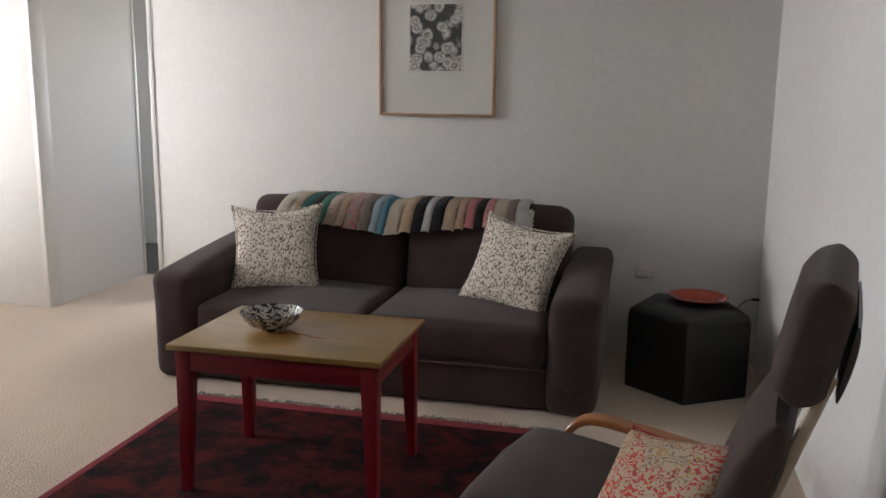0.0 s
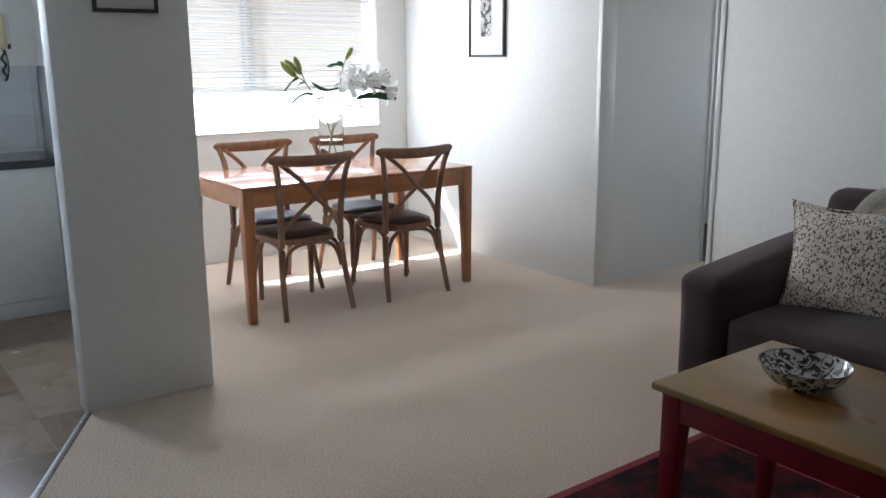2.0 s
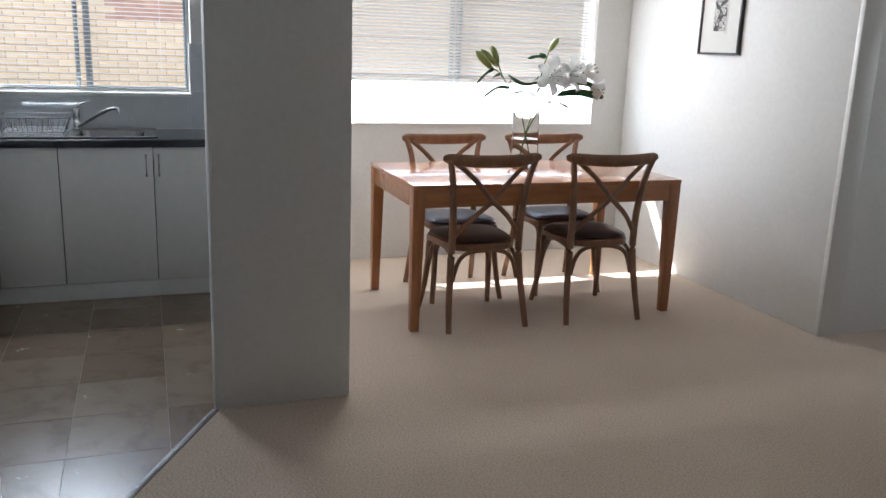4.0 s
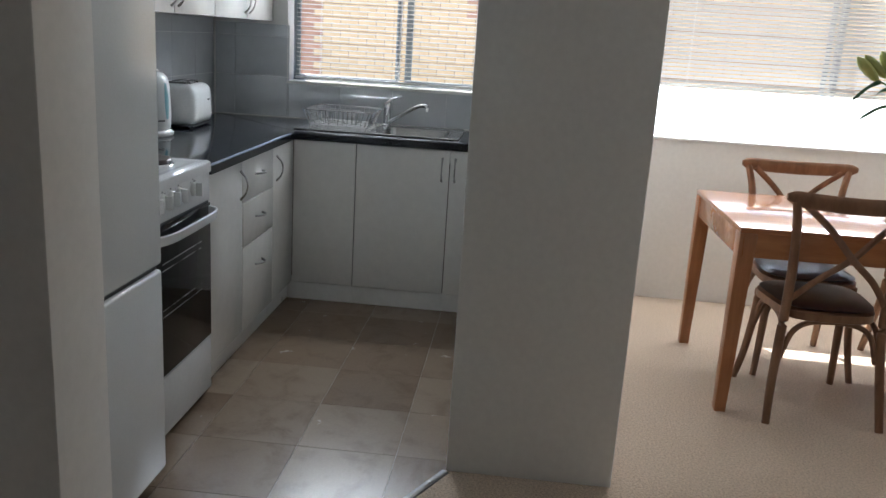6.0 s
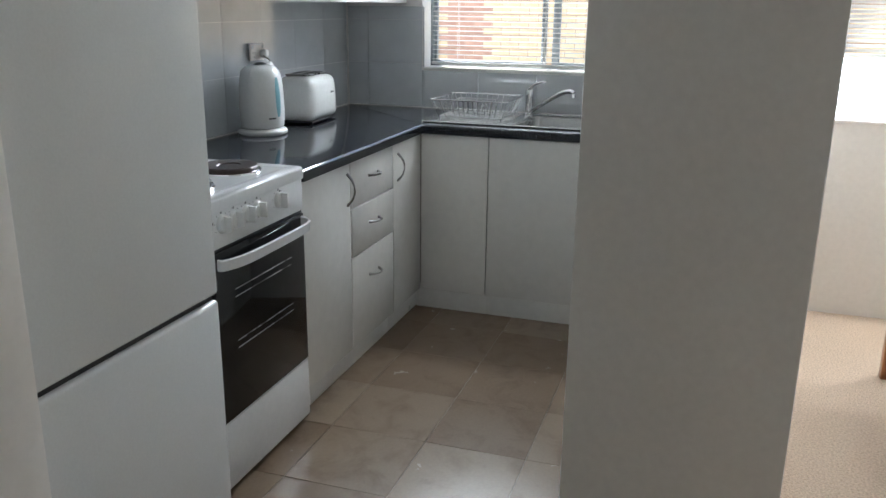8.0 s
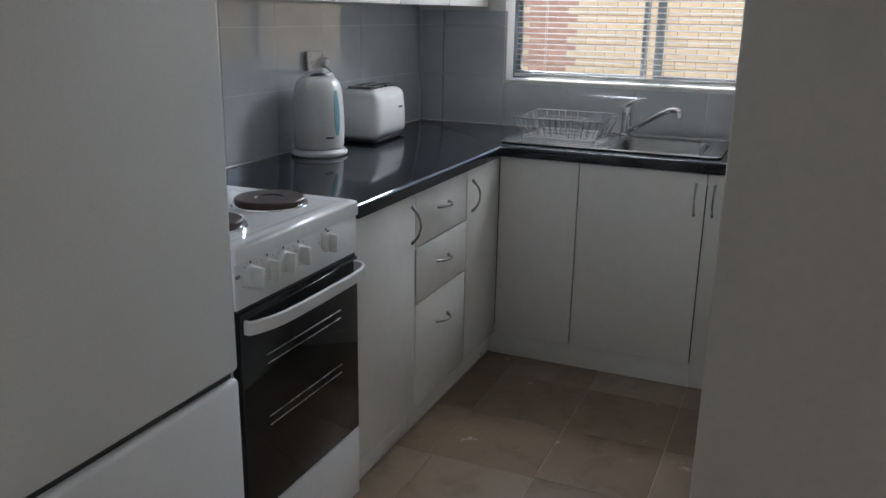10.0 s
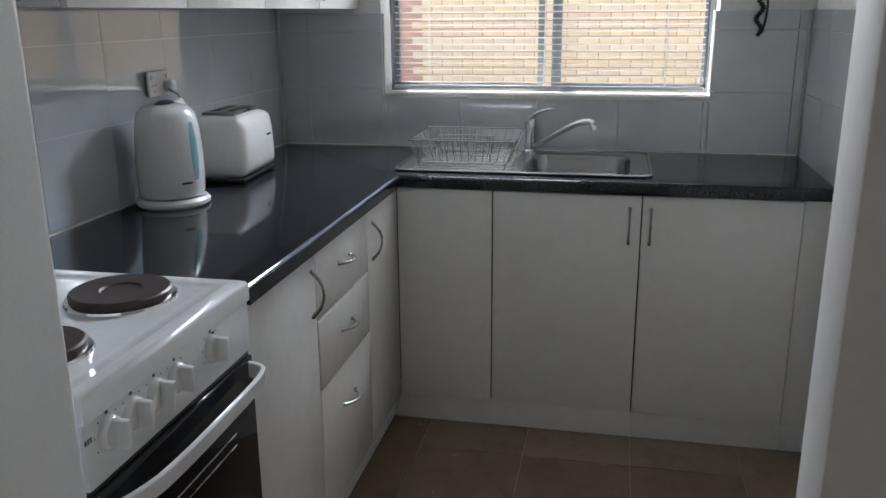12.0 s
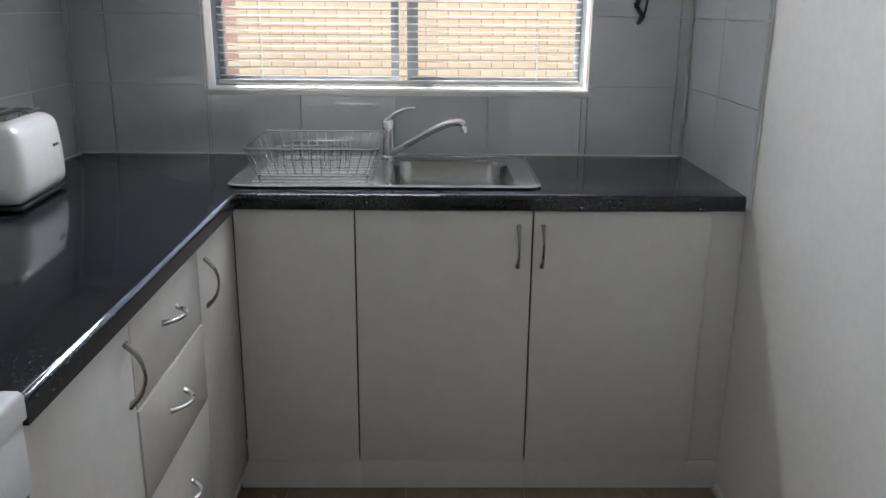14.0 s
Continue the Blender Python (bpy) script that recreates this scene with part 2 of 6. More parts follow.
def speckle_mat():
    m, nt, p, nd, lk = nodes_of("speckled_laminate")
    v = coords(nt)
    vor = nd.new("ShaderNodeTexVoronoi")
    vor.inputs["Scale"].default_value = 230
    lk.new(v, vor.inputs["Vector"])
    big = noise_tex(nt, v, 210, 3, 0.6)
    col = ramp(nt, big, [(0.42, (0.006, 0.007, 0.010)), (0.56, (0.016, 0.018, 0.025)), (0.70, (0.085, 0.095, 0.12))])
    col = mixc(nt, 0.25, col, mixc(nt, 0.6, vor.outputs["Color"], (0.06, 0.065, 0.08)), 'MULTIPLY')
    lk.new(col, p.inputs["Base Color"])
    p.inputs["Roughness"].default_value = 0.075
    bump(nt, p, noise_tex(nt, v, 300, 2), 0.02, 0.001)
    return m


M_BENCH = speckle_mat()


def vine_cushion_mat():
    """Off-white cotton with a fine brown vine and leaf pattern."""
    m, nt, p, nd, lk = nodes_of("vine_print_cotton")
    v = coords(nt)
    n1 = noise_tex(nt, v, 9, 2, 0.4)
    warp = nd.new("ShaderNodeVectorMath")
    warp.operation = 'MULTIPLY_ADD'
    lk.new(mixc(nt, 0.5, n1, n1), warp.inputs[0])
    warp.inputs[1].default_value = (0.05, 0.05, 0.05)
    lk.new(v, warp.inputs[2])
    e = nd.new("ShaderNodeTexVoronoi")
    e.feature = 'DISTANCE_TO_EDGE'
    e.inputs["Scale"].default_value = 40
    lk.new(warp.outputs[0], e.inputs["Vector"])
    vines = ramp(nt, e.outputs["Distance"], [(0.026, (1, 1, 1)), (0.05, (0, 0, 0))])
    gaps = ramp(nt, noise_tex(nt, v, 38, 1), [(0.43, (0, 0, 0)), (0.47, (1, 1, 1))])
    lv = nd.new("ShaderNodeTexVoronoi")
    lv.inputs["Scale"].default_value = 88
    st = nd.new("ShaderNodeMapping")
    st.inputs["Rotation"].default_value = (0.2, 0.5, 0.7)
    st.inputs["Scale"].default_value = (1.0, 0.6, 1.3)
    lk.new(warp.outputs[0], st.inputs["Vector"])
    lk.new(st.outputs[0], lv.inputs["Vector"])
    leaves = ramp(nt, lv.outputs["Distance"], [(0.31, (1, 1, 1)), (0.36, (0, 0, 0))])
    pat = mixc(nt, 1.0, mixc(nt, 1.0, vines, gaps, 'MULTIPLY'), leaves, 'LIGHTEN')
    lk.new(mixc(nt, pat, (0.78, 0.71, 0.61), (0.15, 0.10, 0.068)), p.inputs["Base Color"])
    p.inputs["Roughness"].default_value = 0.9
    bump(nt, p, noise_tex(nt, v, 400, 2), 0.2, 0.001)
    return m


M_VINE = vine_cushion_mat()


def paisley_mat():
    m, nt, p, nd, lk = nodes_of("paisley_cotton")
    v = coords(nt)
    w = nd.new("ShaderNodeTexWave")
    w.wave_type = 'RINGS'
    w.inputs["Scale"].default_value, w.inputs["Distortion"].default_value, w.inputs["Detail"].default_value = 24, 16, 3
    w.inputs["Detail Scale"].default_value = 1.6
    lk.new(v, w.inputs["Vector"])
    n = noise_tex(nt, v, 10, 3, 0.6, 1.0)
    inks = ramp(nt, n, [(0.36, (0.46, 0.05, 0.03)), (0.48, (0.30, 0.07, 0.05)), (0.54, (0.36, 0.20, 0.06)), (0.62, (0.20, 0.17, 0.14))], 'CONSTANT')
    lines = ramp(nt, w.outputs["Fac"], [(0.55, (0, 0, 0)), (0.70, (1, 1, 1))])
    lk.new(mixc(nt, lines, (0.44, 0.33, 0.23), inks), p.inputs["Base Color"])
    p.inputs["Roughness"].default_value = 0.9
    bump(nt, p, noise_tex(nt, v, 400, 2), 0.2, 0.001)
    return m


M_PAISLEY = paisley_mat()
M_REDCLOTH = surface("red_cotton", (0.32, 0.04, 0.025), (0.42, 0.07, 0.04), 8, 0.9, fine=350, relief=0.2)


def rug_mat():
    m, nt, p, nd, lk = nodes_of("tribal_rug_pile")
    v = coords(nt)
    vor = nd.new("ShaderNodeTexVoronoi")
    vor.distance = 'MANHATTAN'
    vor.inputs["Scale"].default_value = 3.4
    lk.new(v, vor.inputs["Vector"])
    n = noise_tex(nt, v, 5.5, 7, 0.75, 0.15)
    red = ramp(nt, vor.outputs["Distance"], [(0.12, (0.020, 0.006, 0.008)), (0.26, (0.085, 0.006, 0.008)), (0.42, (0.020, 0.005, 0.007)), (0.62, (0.095, 0.009, 0.009))])
    col = mixc(nt, ramp(nt, n, [(0.42, (0, 0, 0)), (0.58, (1, 1, 1))]), (0.008, 0.004, 0.006), red)
    tuft = noise_tex(nt, v, 200, 3, 0.7)
    col = mixc(nt, 0.5, col, ramp(nt, tuft, [(0.3, (0.4, 0.4, 0.4)), (0.7, (1.2, 1.2, 1.2))]), 'MULTIPLY')
    lk.new(col, p.inputs["Base Color"])
    p.inputs["Roughness"].default_value = 0.95
    p.inputs["Specular IOR Level"].default_value = 0.15
    bump(nt, p, tuft, 0.6, 0.006)
    return m


M_RUG = rug_mat()
M_RUGEDGE = surface("rug_selvedge", (0.20, 0.018, 0.028), (0.30, 0.04, 0.05), 14, 0.95, fine=220, relief=0.4, depth=0.003)
M_FRINGE = surface("rug_fringe", (0.16, 0.15, 0.14), (0.34, 0.31, 0.28), 25, 0.95, fine=250, relief=0.3)


def bowl_mat():
    m, nt, p, nd, lk = nodes_of("painted_ceramic")
    v = coords(nt)
    n = noise_tex(nt, v, 26, 3, 0.55, 2.2)
    pat = ramp(nt, n, [(0.50, (0, 0, 0)), (0.535, (1, 1, 1))])
    blue = ramp(nt, noise_tex(nt, v, 17, 2), [(0.45, (0.025, 0.025, 0.03)), (0.62, (0.05, 0.05, 0.058))])
    lk.new(mixc(nt, pat, (0.62, 0.60, 0.54), blue), p.inputs["Base Color"])
    p.inputs["Roughness"].default_value = 0.15
    p.inputs["Coat Weight"].default_value = 0.4
    return m


M_BOWL = bowl_mat()


def print_mat(name, scale):
    m, nt, p, nd, lk = nodes_of(name)
    v = coords(nt)
    warp = noise_tex(nt, v, scale * 0.8, 3)
    mp = nd.new("ShaderNodeVectorMath")
    mp.operation = 'MULTIPLY_ADD'
    lk.new(mixc(nt, 0.5, warp, warp), mp.inputs[0])
    mp.inputs[1].default_value = (0.5 / scale,) * 3
    lk.new(v, mp.inputs[2])
    vor = nd.new("ShaderNodeTexVoronoi")
    vor.inputs["Scale"].default_value = scale
    lk.new(mp.outputs[0], vor.inputs["Vector"])
    c = ramp(nt, vor.outputs["Distance"], [(0.08, (0.60, 0.57, 0.53)), (0.30, (0.30, 0.285, 0.26)), (0.44, (0.62, 0.59, 0.55)), (0.72, (0.07, 0.07, 0.065))])
    c = mixc(nt, 0.9, c, ramp(nt, noise_tex(nt, v, scale * 2.2, 5, 0.7, 2.5), [(0.38, (0.25, 0.25, 0.25)), (0.52, (1.2, 1.2, 1.2))]), 'MULTIPLY')
    lk.new(c, p.inputs["Base Color"])
    p.inputs["Roughness"].default_value = 0.8
    return m


M_PRINT = print_mat("tulip_etching", 19)
M_PRINT2 = print_mat("small_etching", 34)


def throw_mat(name, c, c2=None):
    m, nt, p, nd, lk = nodes_of(name)
    v = coords(nt)
    wool = noise_tex(nt, v, 95, 4, 0.7)
    dark = tuple(x * 0.82 for x in c)
    col = ramp(nt, wool, [(0.3, dark), (0.62, c)])
    if c2:
        col = mixc(nt, ramp(nt, noise_tex(nt, v, 60, 1), [(0.48, (0, 0, 0)), (0.53, (1, 1, 1))]), col, c2)
    lk.new(col, p.inputs["Base Color"])
    p.inputs["Roughness"].default_value = 1.0
    p.inputs["Sheen Weight"].default_value = 0.3
    bump(nt, p, wool, 1.0, 0.012)
    return m


def slat_mat():
    m, nt, p, nd, lk = nodes_of("blind_slat_thin")
    p.inputs["Base Color"].default_value = (0.50, 0.485, 0.46, 1)
    p.inputs["Roughness"].default_value = 0.4
    tr = nd.new("ShaderNodeBsdfTranslucent")
    tr.inputs["Color"].default_value = (0.86, 0.83, 0.78, 1)
    mx = nd.new("ShaderNodeMixShader")
    mx.inputs[0].default_value = 0.04
    lk.new(p.outputs[0], mx.inputs[1])
    lk.new(tr.outputs[0], mx.inputs[2])
    lk.new(mx.outputs[0], nd["Material Output"].inputs["Surface"])
    return m


M_SLAT = slat_mat()


def glass_mat(name, rough=0.0, ior=1.45, tint=(1, 1, 1)):
    m, nt, p, nd, lk = nodes_of(name)
    p.inputs["Transmission Weight"].default_value = 1.0
    p.inputs["Roughness"].default_value = rough
    p.inputs["IOR"].default_value = ior
    p.inputs["Base Color"].default_value = (*tint, 1)
    return m


M_GLASS = glass_mat("clear_glass", ior=1.06)
M_PANE = glass_mat("window_glass", ior=1.05)
M_WATER = glass_mat("water", ior=1.03)


# ---- building helpers ----
def link_mesh(name, bm, mat, smooth=True):
    me = bpy.data.meshes.new(name)
    bmesh.ops.recalc_face_normals(bm, faces=bm.faces[:])
    bm.to_mesh(me)
    bm.free()
    me.materials.append(mat)
    if smooth:
        for f in me.polygons:
            f.use_smooth = True
        if smooth != "soft":
            me.set_sharp_from_angle(angle=radians(38))
    return new(name, me)


def part(name, bm, mat, parent, label="", smooth=True):
    ob = link_mesh(name, bm, mat, smooth)
    ob.parent = parent
    if label:
        ob["label"] = label
    return ob


def thing(name, label, category, m=None, group="", kind=""):
    ob = new(name)
    ob.empty_display_size = 0.1
    if m is not None:
        ob.matrix_basis = m
    return tagged(ob, label, category, group, kind)


def box(x0, x1, y0, y1, z0, z1, bevel=0.0, bm=None, seg=2):
    own = bmesh.new()
    bmesh.ops.create_cube(own, size=1)
    for v in own.verts:
        v.co = ((x0 + x1) / 2 + v.co.x * (x1 - x0), (y0 + y1) / 2 + v.co.y * (y1 - y0), (z0 + z1) / 2 + v.co.z * (z1 - z0))
    if bevel:
        bmesh.ops.bevel(own, geom=own.edges[:], offset=bevel, segments=seg, affect='EDGES', profile=0.5)
    if bm is None:
        return own
    return join(bm, own)


def join(bm, other):
    me = bpy.data.meshes.new("tmp")
    other.to_mesh(me)
    other.free()
    bm.from_mesh(me)
    bpy.data.meshes.remove(me)
    return bm


def soft_box(sx, sy, sz, r, n=10, puff=(0, 0, 0), m=None):
    """A cushion-like block: rounded edges, faces bulging by puff."""
    bm = bmesh.new()
    bmesh.ops.create_cube(bm, size=2)
    bmesh.ops.subdivide_edges(bm, edges=bm.edges[:], cuts=n, use_grid_fill=True)
    half = Vector((sx / 2, sy / 2, sz / 2))
    for v in bm.verts:
        u = Vector([math.sin(c * math.pi / 2) * 0.6 + c * 0.4 for c in v.co])
        p = Vector([u[i] * half[i] for i in range(3)])
        q = Vector([max(-(half[i] - r), min(half[i] - r, p[i])) for i in range(3)])
        d = p - q
        if d.length > 1e-6:
            p = q + d.normalized() * r
        for i in range(3):
            a, b = (i + 1) % 3, (i + 2) % 3
            p[i] += puff[i] * u[i] * (1 - u[a] ** 2) * (1 - u[b] ** 2)
        v.co = p
    if m is not None:
        bm.transform(m)
    return bm


def sweep(pts, radii, seg=8, flat=1.0, bm=None, up=Vector((0, 0, 1)), closed=False):
    """A tube along pts; flat squeezes it across."""
    pts = [Vector(p) for p in pts]
    if not hasattr(radii, "__len__"):
        radii = [radii] * len(pts)
    bm = bm or bmesh.new()
    rings = []
    n = len(pts)
    for i, p in enumerate(pts):
        if closed:
            t = pts[(i + 1) % n] - pts[i - 1]
        else:
            t = pts[min(i + 1, n - 1)] - pts[max(i - 1, 0)]
        t.normalize()
        a = t.cross(up)
        if a.length < 0.05:
            a = t.cross(Vector((1, 0, 0)))
        a.normalize()
        b = t.cross(a)
        rings.append([bm.verts.new(p + radii[i] * (math.cos(k * 2 * math.pi / seg) * a + flat * math.sin(k * 2 * math.pi / seg) * b)) for k in range(seg)])
    for i in range(n if closed else n - 1):
        r0, r1 = rings[i], rings[(i + 1) % n]
        for k in range(seg):
            bm.faces.new((r0[k], r0[(k + 1) % seg], r1[(k + 1) % seg], r1[k]))
    if not closed:
        bm.faces.new(rings[0])
        bm.faces.new(rings[-1][::-1])
    return bm


def curve_pts(ctrl, n=12):
    """A smooth line through control points (Catmull-Rom)."""
    c = [Vector(p) for p in ctrl]
    c = [2 * c[0] - c[1]] + c + [2 * c[-1] - c[-2]]
    out = []
    for i in range(1, len(c) - 2):
        for k in range(n):
            t = k / n
            p0, p1, p2, p3 = c[i - 1:i + 3]
            out.append(0.5 * (2 * p1 + (p2 - p0) * t + (2 * p0 - 5 * p1 + 4 * p2 - p3) * t * t + (3 * p1 - p0 - 3 * p2 + p3) * t ** 3))
    return out + [c[-2]]


def lathe(profile, seg=32, bm=None):
    bm = bm or bmesh.new()
    rings = []
    for r, z in profile:
        if r < 1e-5:
            rings.append([bm.verts.new((0, 0, z))])
        else:
            rings.append([bm.verts.new((r * math.cos(k * 2 * math.pi / seg), r * math.sin(k * 2 * math.pi / seg), z)) for k in range(seg)])
    for a, b in zip(rings, rings[1:]):
        for k in range(seg):
            k2 = (k + 1) % seg
            if len(a) == 1 and len(b) > 1:
                bm.faces.new((a[0], b[k], b[k2]))
            elif len(b) == 1 and len(a) > 1:
                bm.faces.new((a[k], a[k2], b[0]))
            elif len(a) > 1:
                bm.faces.new((a[k], a[k2], b[k2], b[k]))
    return bm


def strap(pts, wide, thick, across):
    """A flat band with eased edges along pts; across is the direction of its width."""
    bm = bmesh.new()
    pts, across = [Vector(p) for p in pts], Vector(across).normalized()
    e = min(wide, thick) * 0.22
    a, b = wide / 2, thick / 2
    prof = [(a, b - e), (a - e, b), (e - a, b), (-a, b - e), (-a, e - b), (e - a, -b), (a - e, -b), (a, e - b)]
    rings = []
    for i, p in enumerate(pts):
        t = (pts[min(i + 1, len(pts) - 1)] - pts[max(i - 1, 0)]).normalized()
        n = t.cross(across).normalized()
        rings.append([bm.verts.new(p + across * u + n * v) for u, v in prof])
    for p, q in zip(rings, rings[1:]):
        for i in range(8):
            bm.faces.new((p[i], p[(i + 1) % 8], q[(i + 1) % 8], q[i]))
    bm.faces.new(rings[0][::-1])
    bm.faces.new(rings[-1])
    bmesh.ops.recalc_face_normals(bm, faces=bm.faces[:])
    return bm


def structure(name, bm, mat, label, category, smooth=False):
    return tagged(link_mesh(name, bm, mat, smooth), label, category, kind="structure")


# ---- the plan ----
XW, YN, XE, YS = -5.905, 5.036, 0.71, -1.9      # window wall, north wall, east wall, south wall
YK = 0.25                                        # kitchen's south wall
CEIL = 2.42
KW = (0.682, 1.955, 1.095, 2.06)                 # kitchen window: y0 y1 z0 z1
DW = (2.69, 4.765, 0.925, 2.06)                  # dining window
PIER_X, PIER_Y0, PIER_Y1 = -3.645, 1.886, 2.433

wall = bmesh.new()
T = 0.22
for y0, y1, z0, z1 in ((YK - 0.12, KW[0], 0, CEIL), (KW[1], DW[0], 0, CEIL), (DW[1], YN + 0.12, 0, CEIL),
                       (KW[0], KW[1], 0, KW[2]), (KW[0], KW[1], KW[3], CEIL), (DW[0], DW[1], 0, DW[2]), (DW[0], DW[1], DW[3], CEIL)):
    box(XW - T, XW, y0, y1, z0, z1, bm=wall)
structure("wall_west", wall, M_WALL, "cream painted rendered wall with two windows", "wall")
b = box(XW, -3.77, YN, YN + 0.12, 0, CEIL, 0.004)
box(-3.774, -3.765, YN - 0.004, YN, 0, 0.001, bm=b)
structure("wall_north_dining", b, M_WALL, "cream painted wall behind the dining table", "wall", True)
structure("wall_hall_west", box(-3.89, -3.77, YN + 0.12, 6.15, 0, CEIL), M_WALL, "cream painted hallway side wall", "wall")
structure("wall_north_living", box(-2.915, XE + 0.12, YN, YN + 0.12, 0, CEIL, 0.004), M_WALL, "cream painted wall behind the sofa", "wall", True)
structure("wall_east", box(XE, XE + 0.12, YS - 0.12, YN, 0, CEIL), M_WALL, "cream painted side wall of the living room", "wall")
structure("wall_south", box(-2.35, XE, YS - 0.12, YS, 0, CEIL), M_WALL, "cream painted end wall of the living room", "wall")
structure("wall_stub", box(-2.53, -2.35, YS - 0.12, 1.30, 0, CEIL, 0.005), M_WALL, "cream painted wall ending beside the fridge", "wall", True)
structure("wall_kitchen_south", box(XW, -2.53, YK - 0.12, YK, 0, CEIL), M_WALL, "cream painted kitchen wall", "wall")
pier = box(PIER_X - 0.12, PIER_X, PIER_Y0, PIER_Y1, 0, CEIL, 0.005)
box(XW, PIER_X - 0.12, 2.283, PIER_Y1, 0, CEIL, bm=pier)
structure("wall_pier", pier, M_WALL, "cream painted wall between kitchen and dining space", "wall", True)
# back wall has an added opening, out of view, to let light into the hall
hb = bmesh.new()
for x0, x1, z0, z1 in ((-5.2, -3.75, 0, CEIL), (-3.15, -2.0, 0, CEIL), (-3.75, -3.15, 0, 1.0), (-3.75, -3.15, 2.0, CEIL)):
    box(x0, x1, 7.4, 7.5, z0, z1, bm=hb)
structure("wall_hall_back", hb, M_WALL, "cream painted back wall of the hallway", "wall")
structure("wall_hall_east", box(-2.915, -2.765, YN + 0.12, 7.4, 0, CEIL), M_WALL, "cream painted hallway side wall", "wall")
structure("wall_hall_end", box(-5.2, -5.08, 6.15, 7.4, 0, CEIL), M_WALL, "cream painted hallway end wall", "wall")
structure("wall_hall_room", box(-5.08, -3.89, 6.03, 6.15, 0, CEIL), M_WALL, "cream painted hallway wall", "wall")
structure("ceiling", box(XW - T, XE + 0.12, YS - 0.12, 7.5, CEIL, CEIL + 0.1), M_CEIL, "plain white ceiling", "ceiling")

# door lining in the hall opening
for nm, x0, x1 in (("trim", -3.79, -3.758), ("trim", -2.927, -2.895)):
    structure(nm, box(x0, x1, YN - 0.006, YN + 0.126, 0, 2.06, 0.003), M_TRIM, "white gloss painted door lining", "trim", True)
structure("trim", box(-3.758, -2.927, YN - 0.006, YN + 0.126, 2.03, 2.06, 0.003), M_TRIM, "white gloss painted door head", "trim", True)
structure("trim", box(-3.792, -3.762, 6.135, 6.165, 0, CEIL, 0.003), M_TRIM, "white gloss painted corner bead", "trim", True)

# floors: carpet with a slanting edge to the tiles
def prism(poly, z0, z1):
    bm = bmesh.new()
    lo = [bm.verts.new((x, y, z0)) for x, y in poly]
    hi = [bm.verts.new((x, y, z1)) for x, y in poly]
    bm.faces.new(lo[::-1])
    bm.faces.new(hi)
    for i in range(len(poly)):
        j = (i + 1) % len(poly)
        bm.faces.new((lo[i], lo[j], hi[j], hi[i]))
    return bm


S0, S1 = (PIER_X, PIER_Y0), (-2.53, 1.30)        # ends of the metal strip
carpet = prism([(XW - 0.05, 2.37), (PIER_X - 0.06, 2.37), (PIER_X - 0.06, PIER_Y0 + 0.01), S0, S1, (-2.45, 1.26), (-2.45, YS - 0.1), (XE + 0.05, YS - 0.1), (XE + 0.05, 5.1),
                (-2.80, 5.1), (-2.80, 6.17), (-3.84, 6.17), (-3.84, 5.1), (XW - 0.05, 5.1)], -0.06, 0.0)
structure("floor_carpet", carpet, M_CARPET, "cream wool loop pile carpet", "floor")
structure("floor_hall", box(-5.2, -2.7, 6.17, 7.45, -0.06, -0.004), M_SLATE, "dark hallway floor", "floor")
kfloor = structure("floor_kitchen", prism([(XW - 0.05, YK - 0.05), (-2.40, YK - 0.05), (-2.40, 1.23), (S1[0], S1[1] - 0.006), (S0[0], S0[1] - 0.006), (PIER_X - 0.1, 2.35), (XW - 0.05, 2.33)], -0.06, -0.0032),
                   M_GROUT, "grout bed of the kitchen floor", "floor")
d = (Vector(S1) - Vector(S0)).normalized()
side = Vector((-d.y, d.x))
strip = bmesh.new()
for off, z in ((0, 0),):
    a, e = Vector(S0) + d * 0.004, Vector(S1) - d * 0.004
    prof = [(-0.016, -0.004), (-0.013, 0.003), (-0.004, 0.006), (0.004, 0.006), (0.013, 0.003), (0.016, -0.003)]
    va = [strip.verts.new((*(a + side * s), z)) for s, z in prof]
    vb = [strip.verts.new((*(e + side * s), z)) for s, z in prof]
    for i in range(len(prof) - 1):
        strip.faces.new((va[i], va[i + 1], vb[i + 1], vb[i]))
    strip.faces.new(va + [])
    strip.faces.new(vb[::-1])
edge = structure("trim", strip, M_STRIP, "aluminium edge strip between carpet and tiles", "trim", True)
L = (Vector(S1) - Vector(S0)).length
for k in range(5):
    q = Vector(S0) + d * (0.1 + k * (L - 0.2) / 4)
    rv = lathe([(0.006, 0.0), (0.0055, 0.002), (0.0, 0.003)], 10)
    rv.transform(Matrix.Translation((q.x, q.y, 0.0055)))
    part("screw", rv, M_SATIN, edge)


structure("trim", box(-5.30, PIER_X - 0.12, 2.270, 2.283, 0.0, 0.022, 0.004), M_TRIM, "small white floor bead", "trim", True)

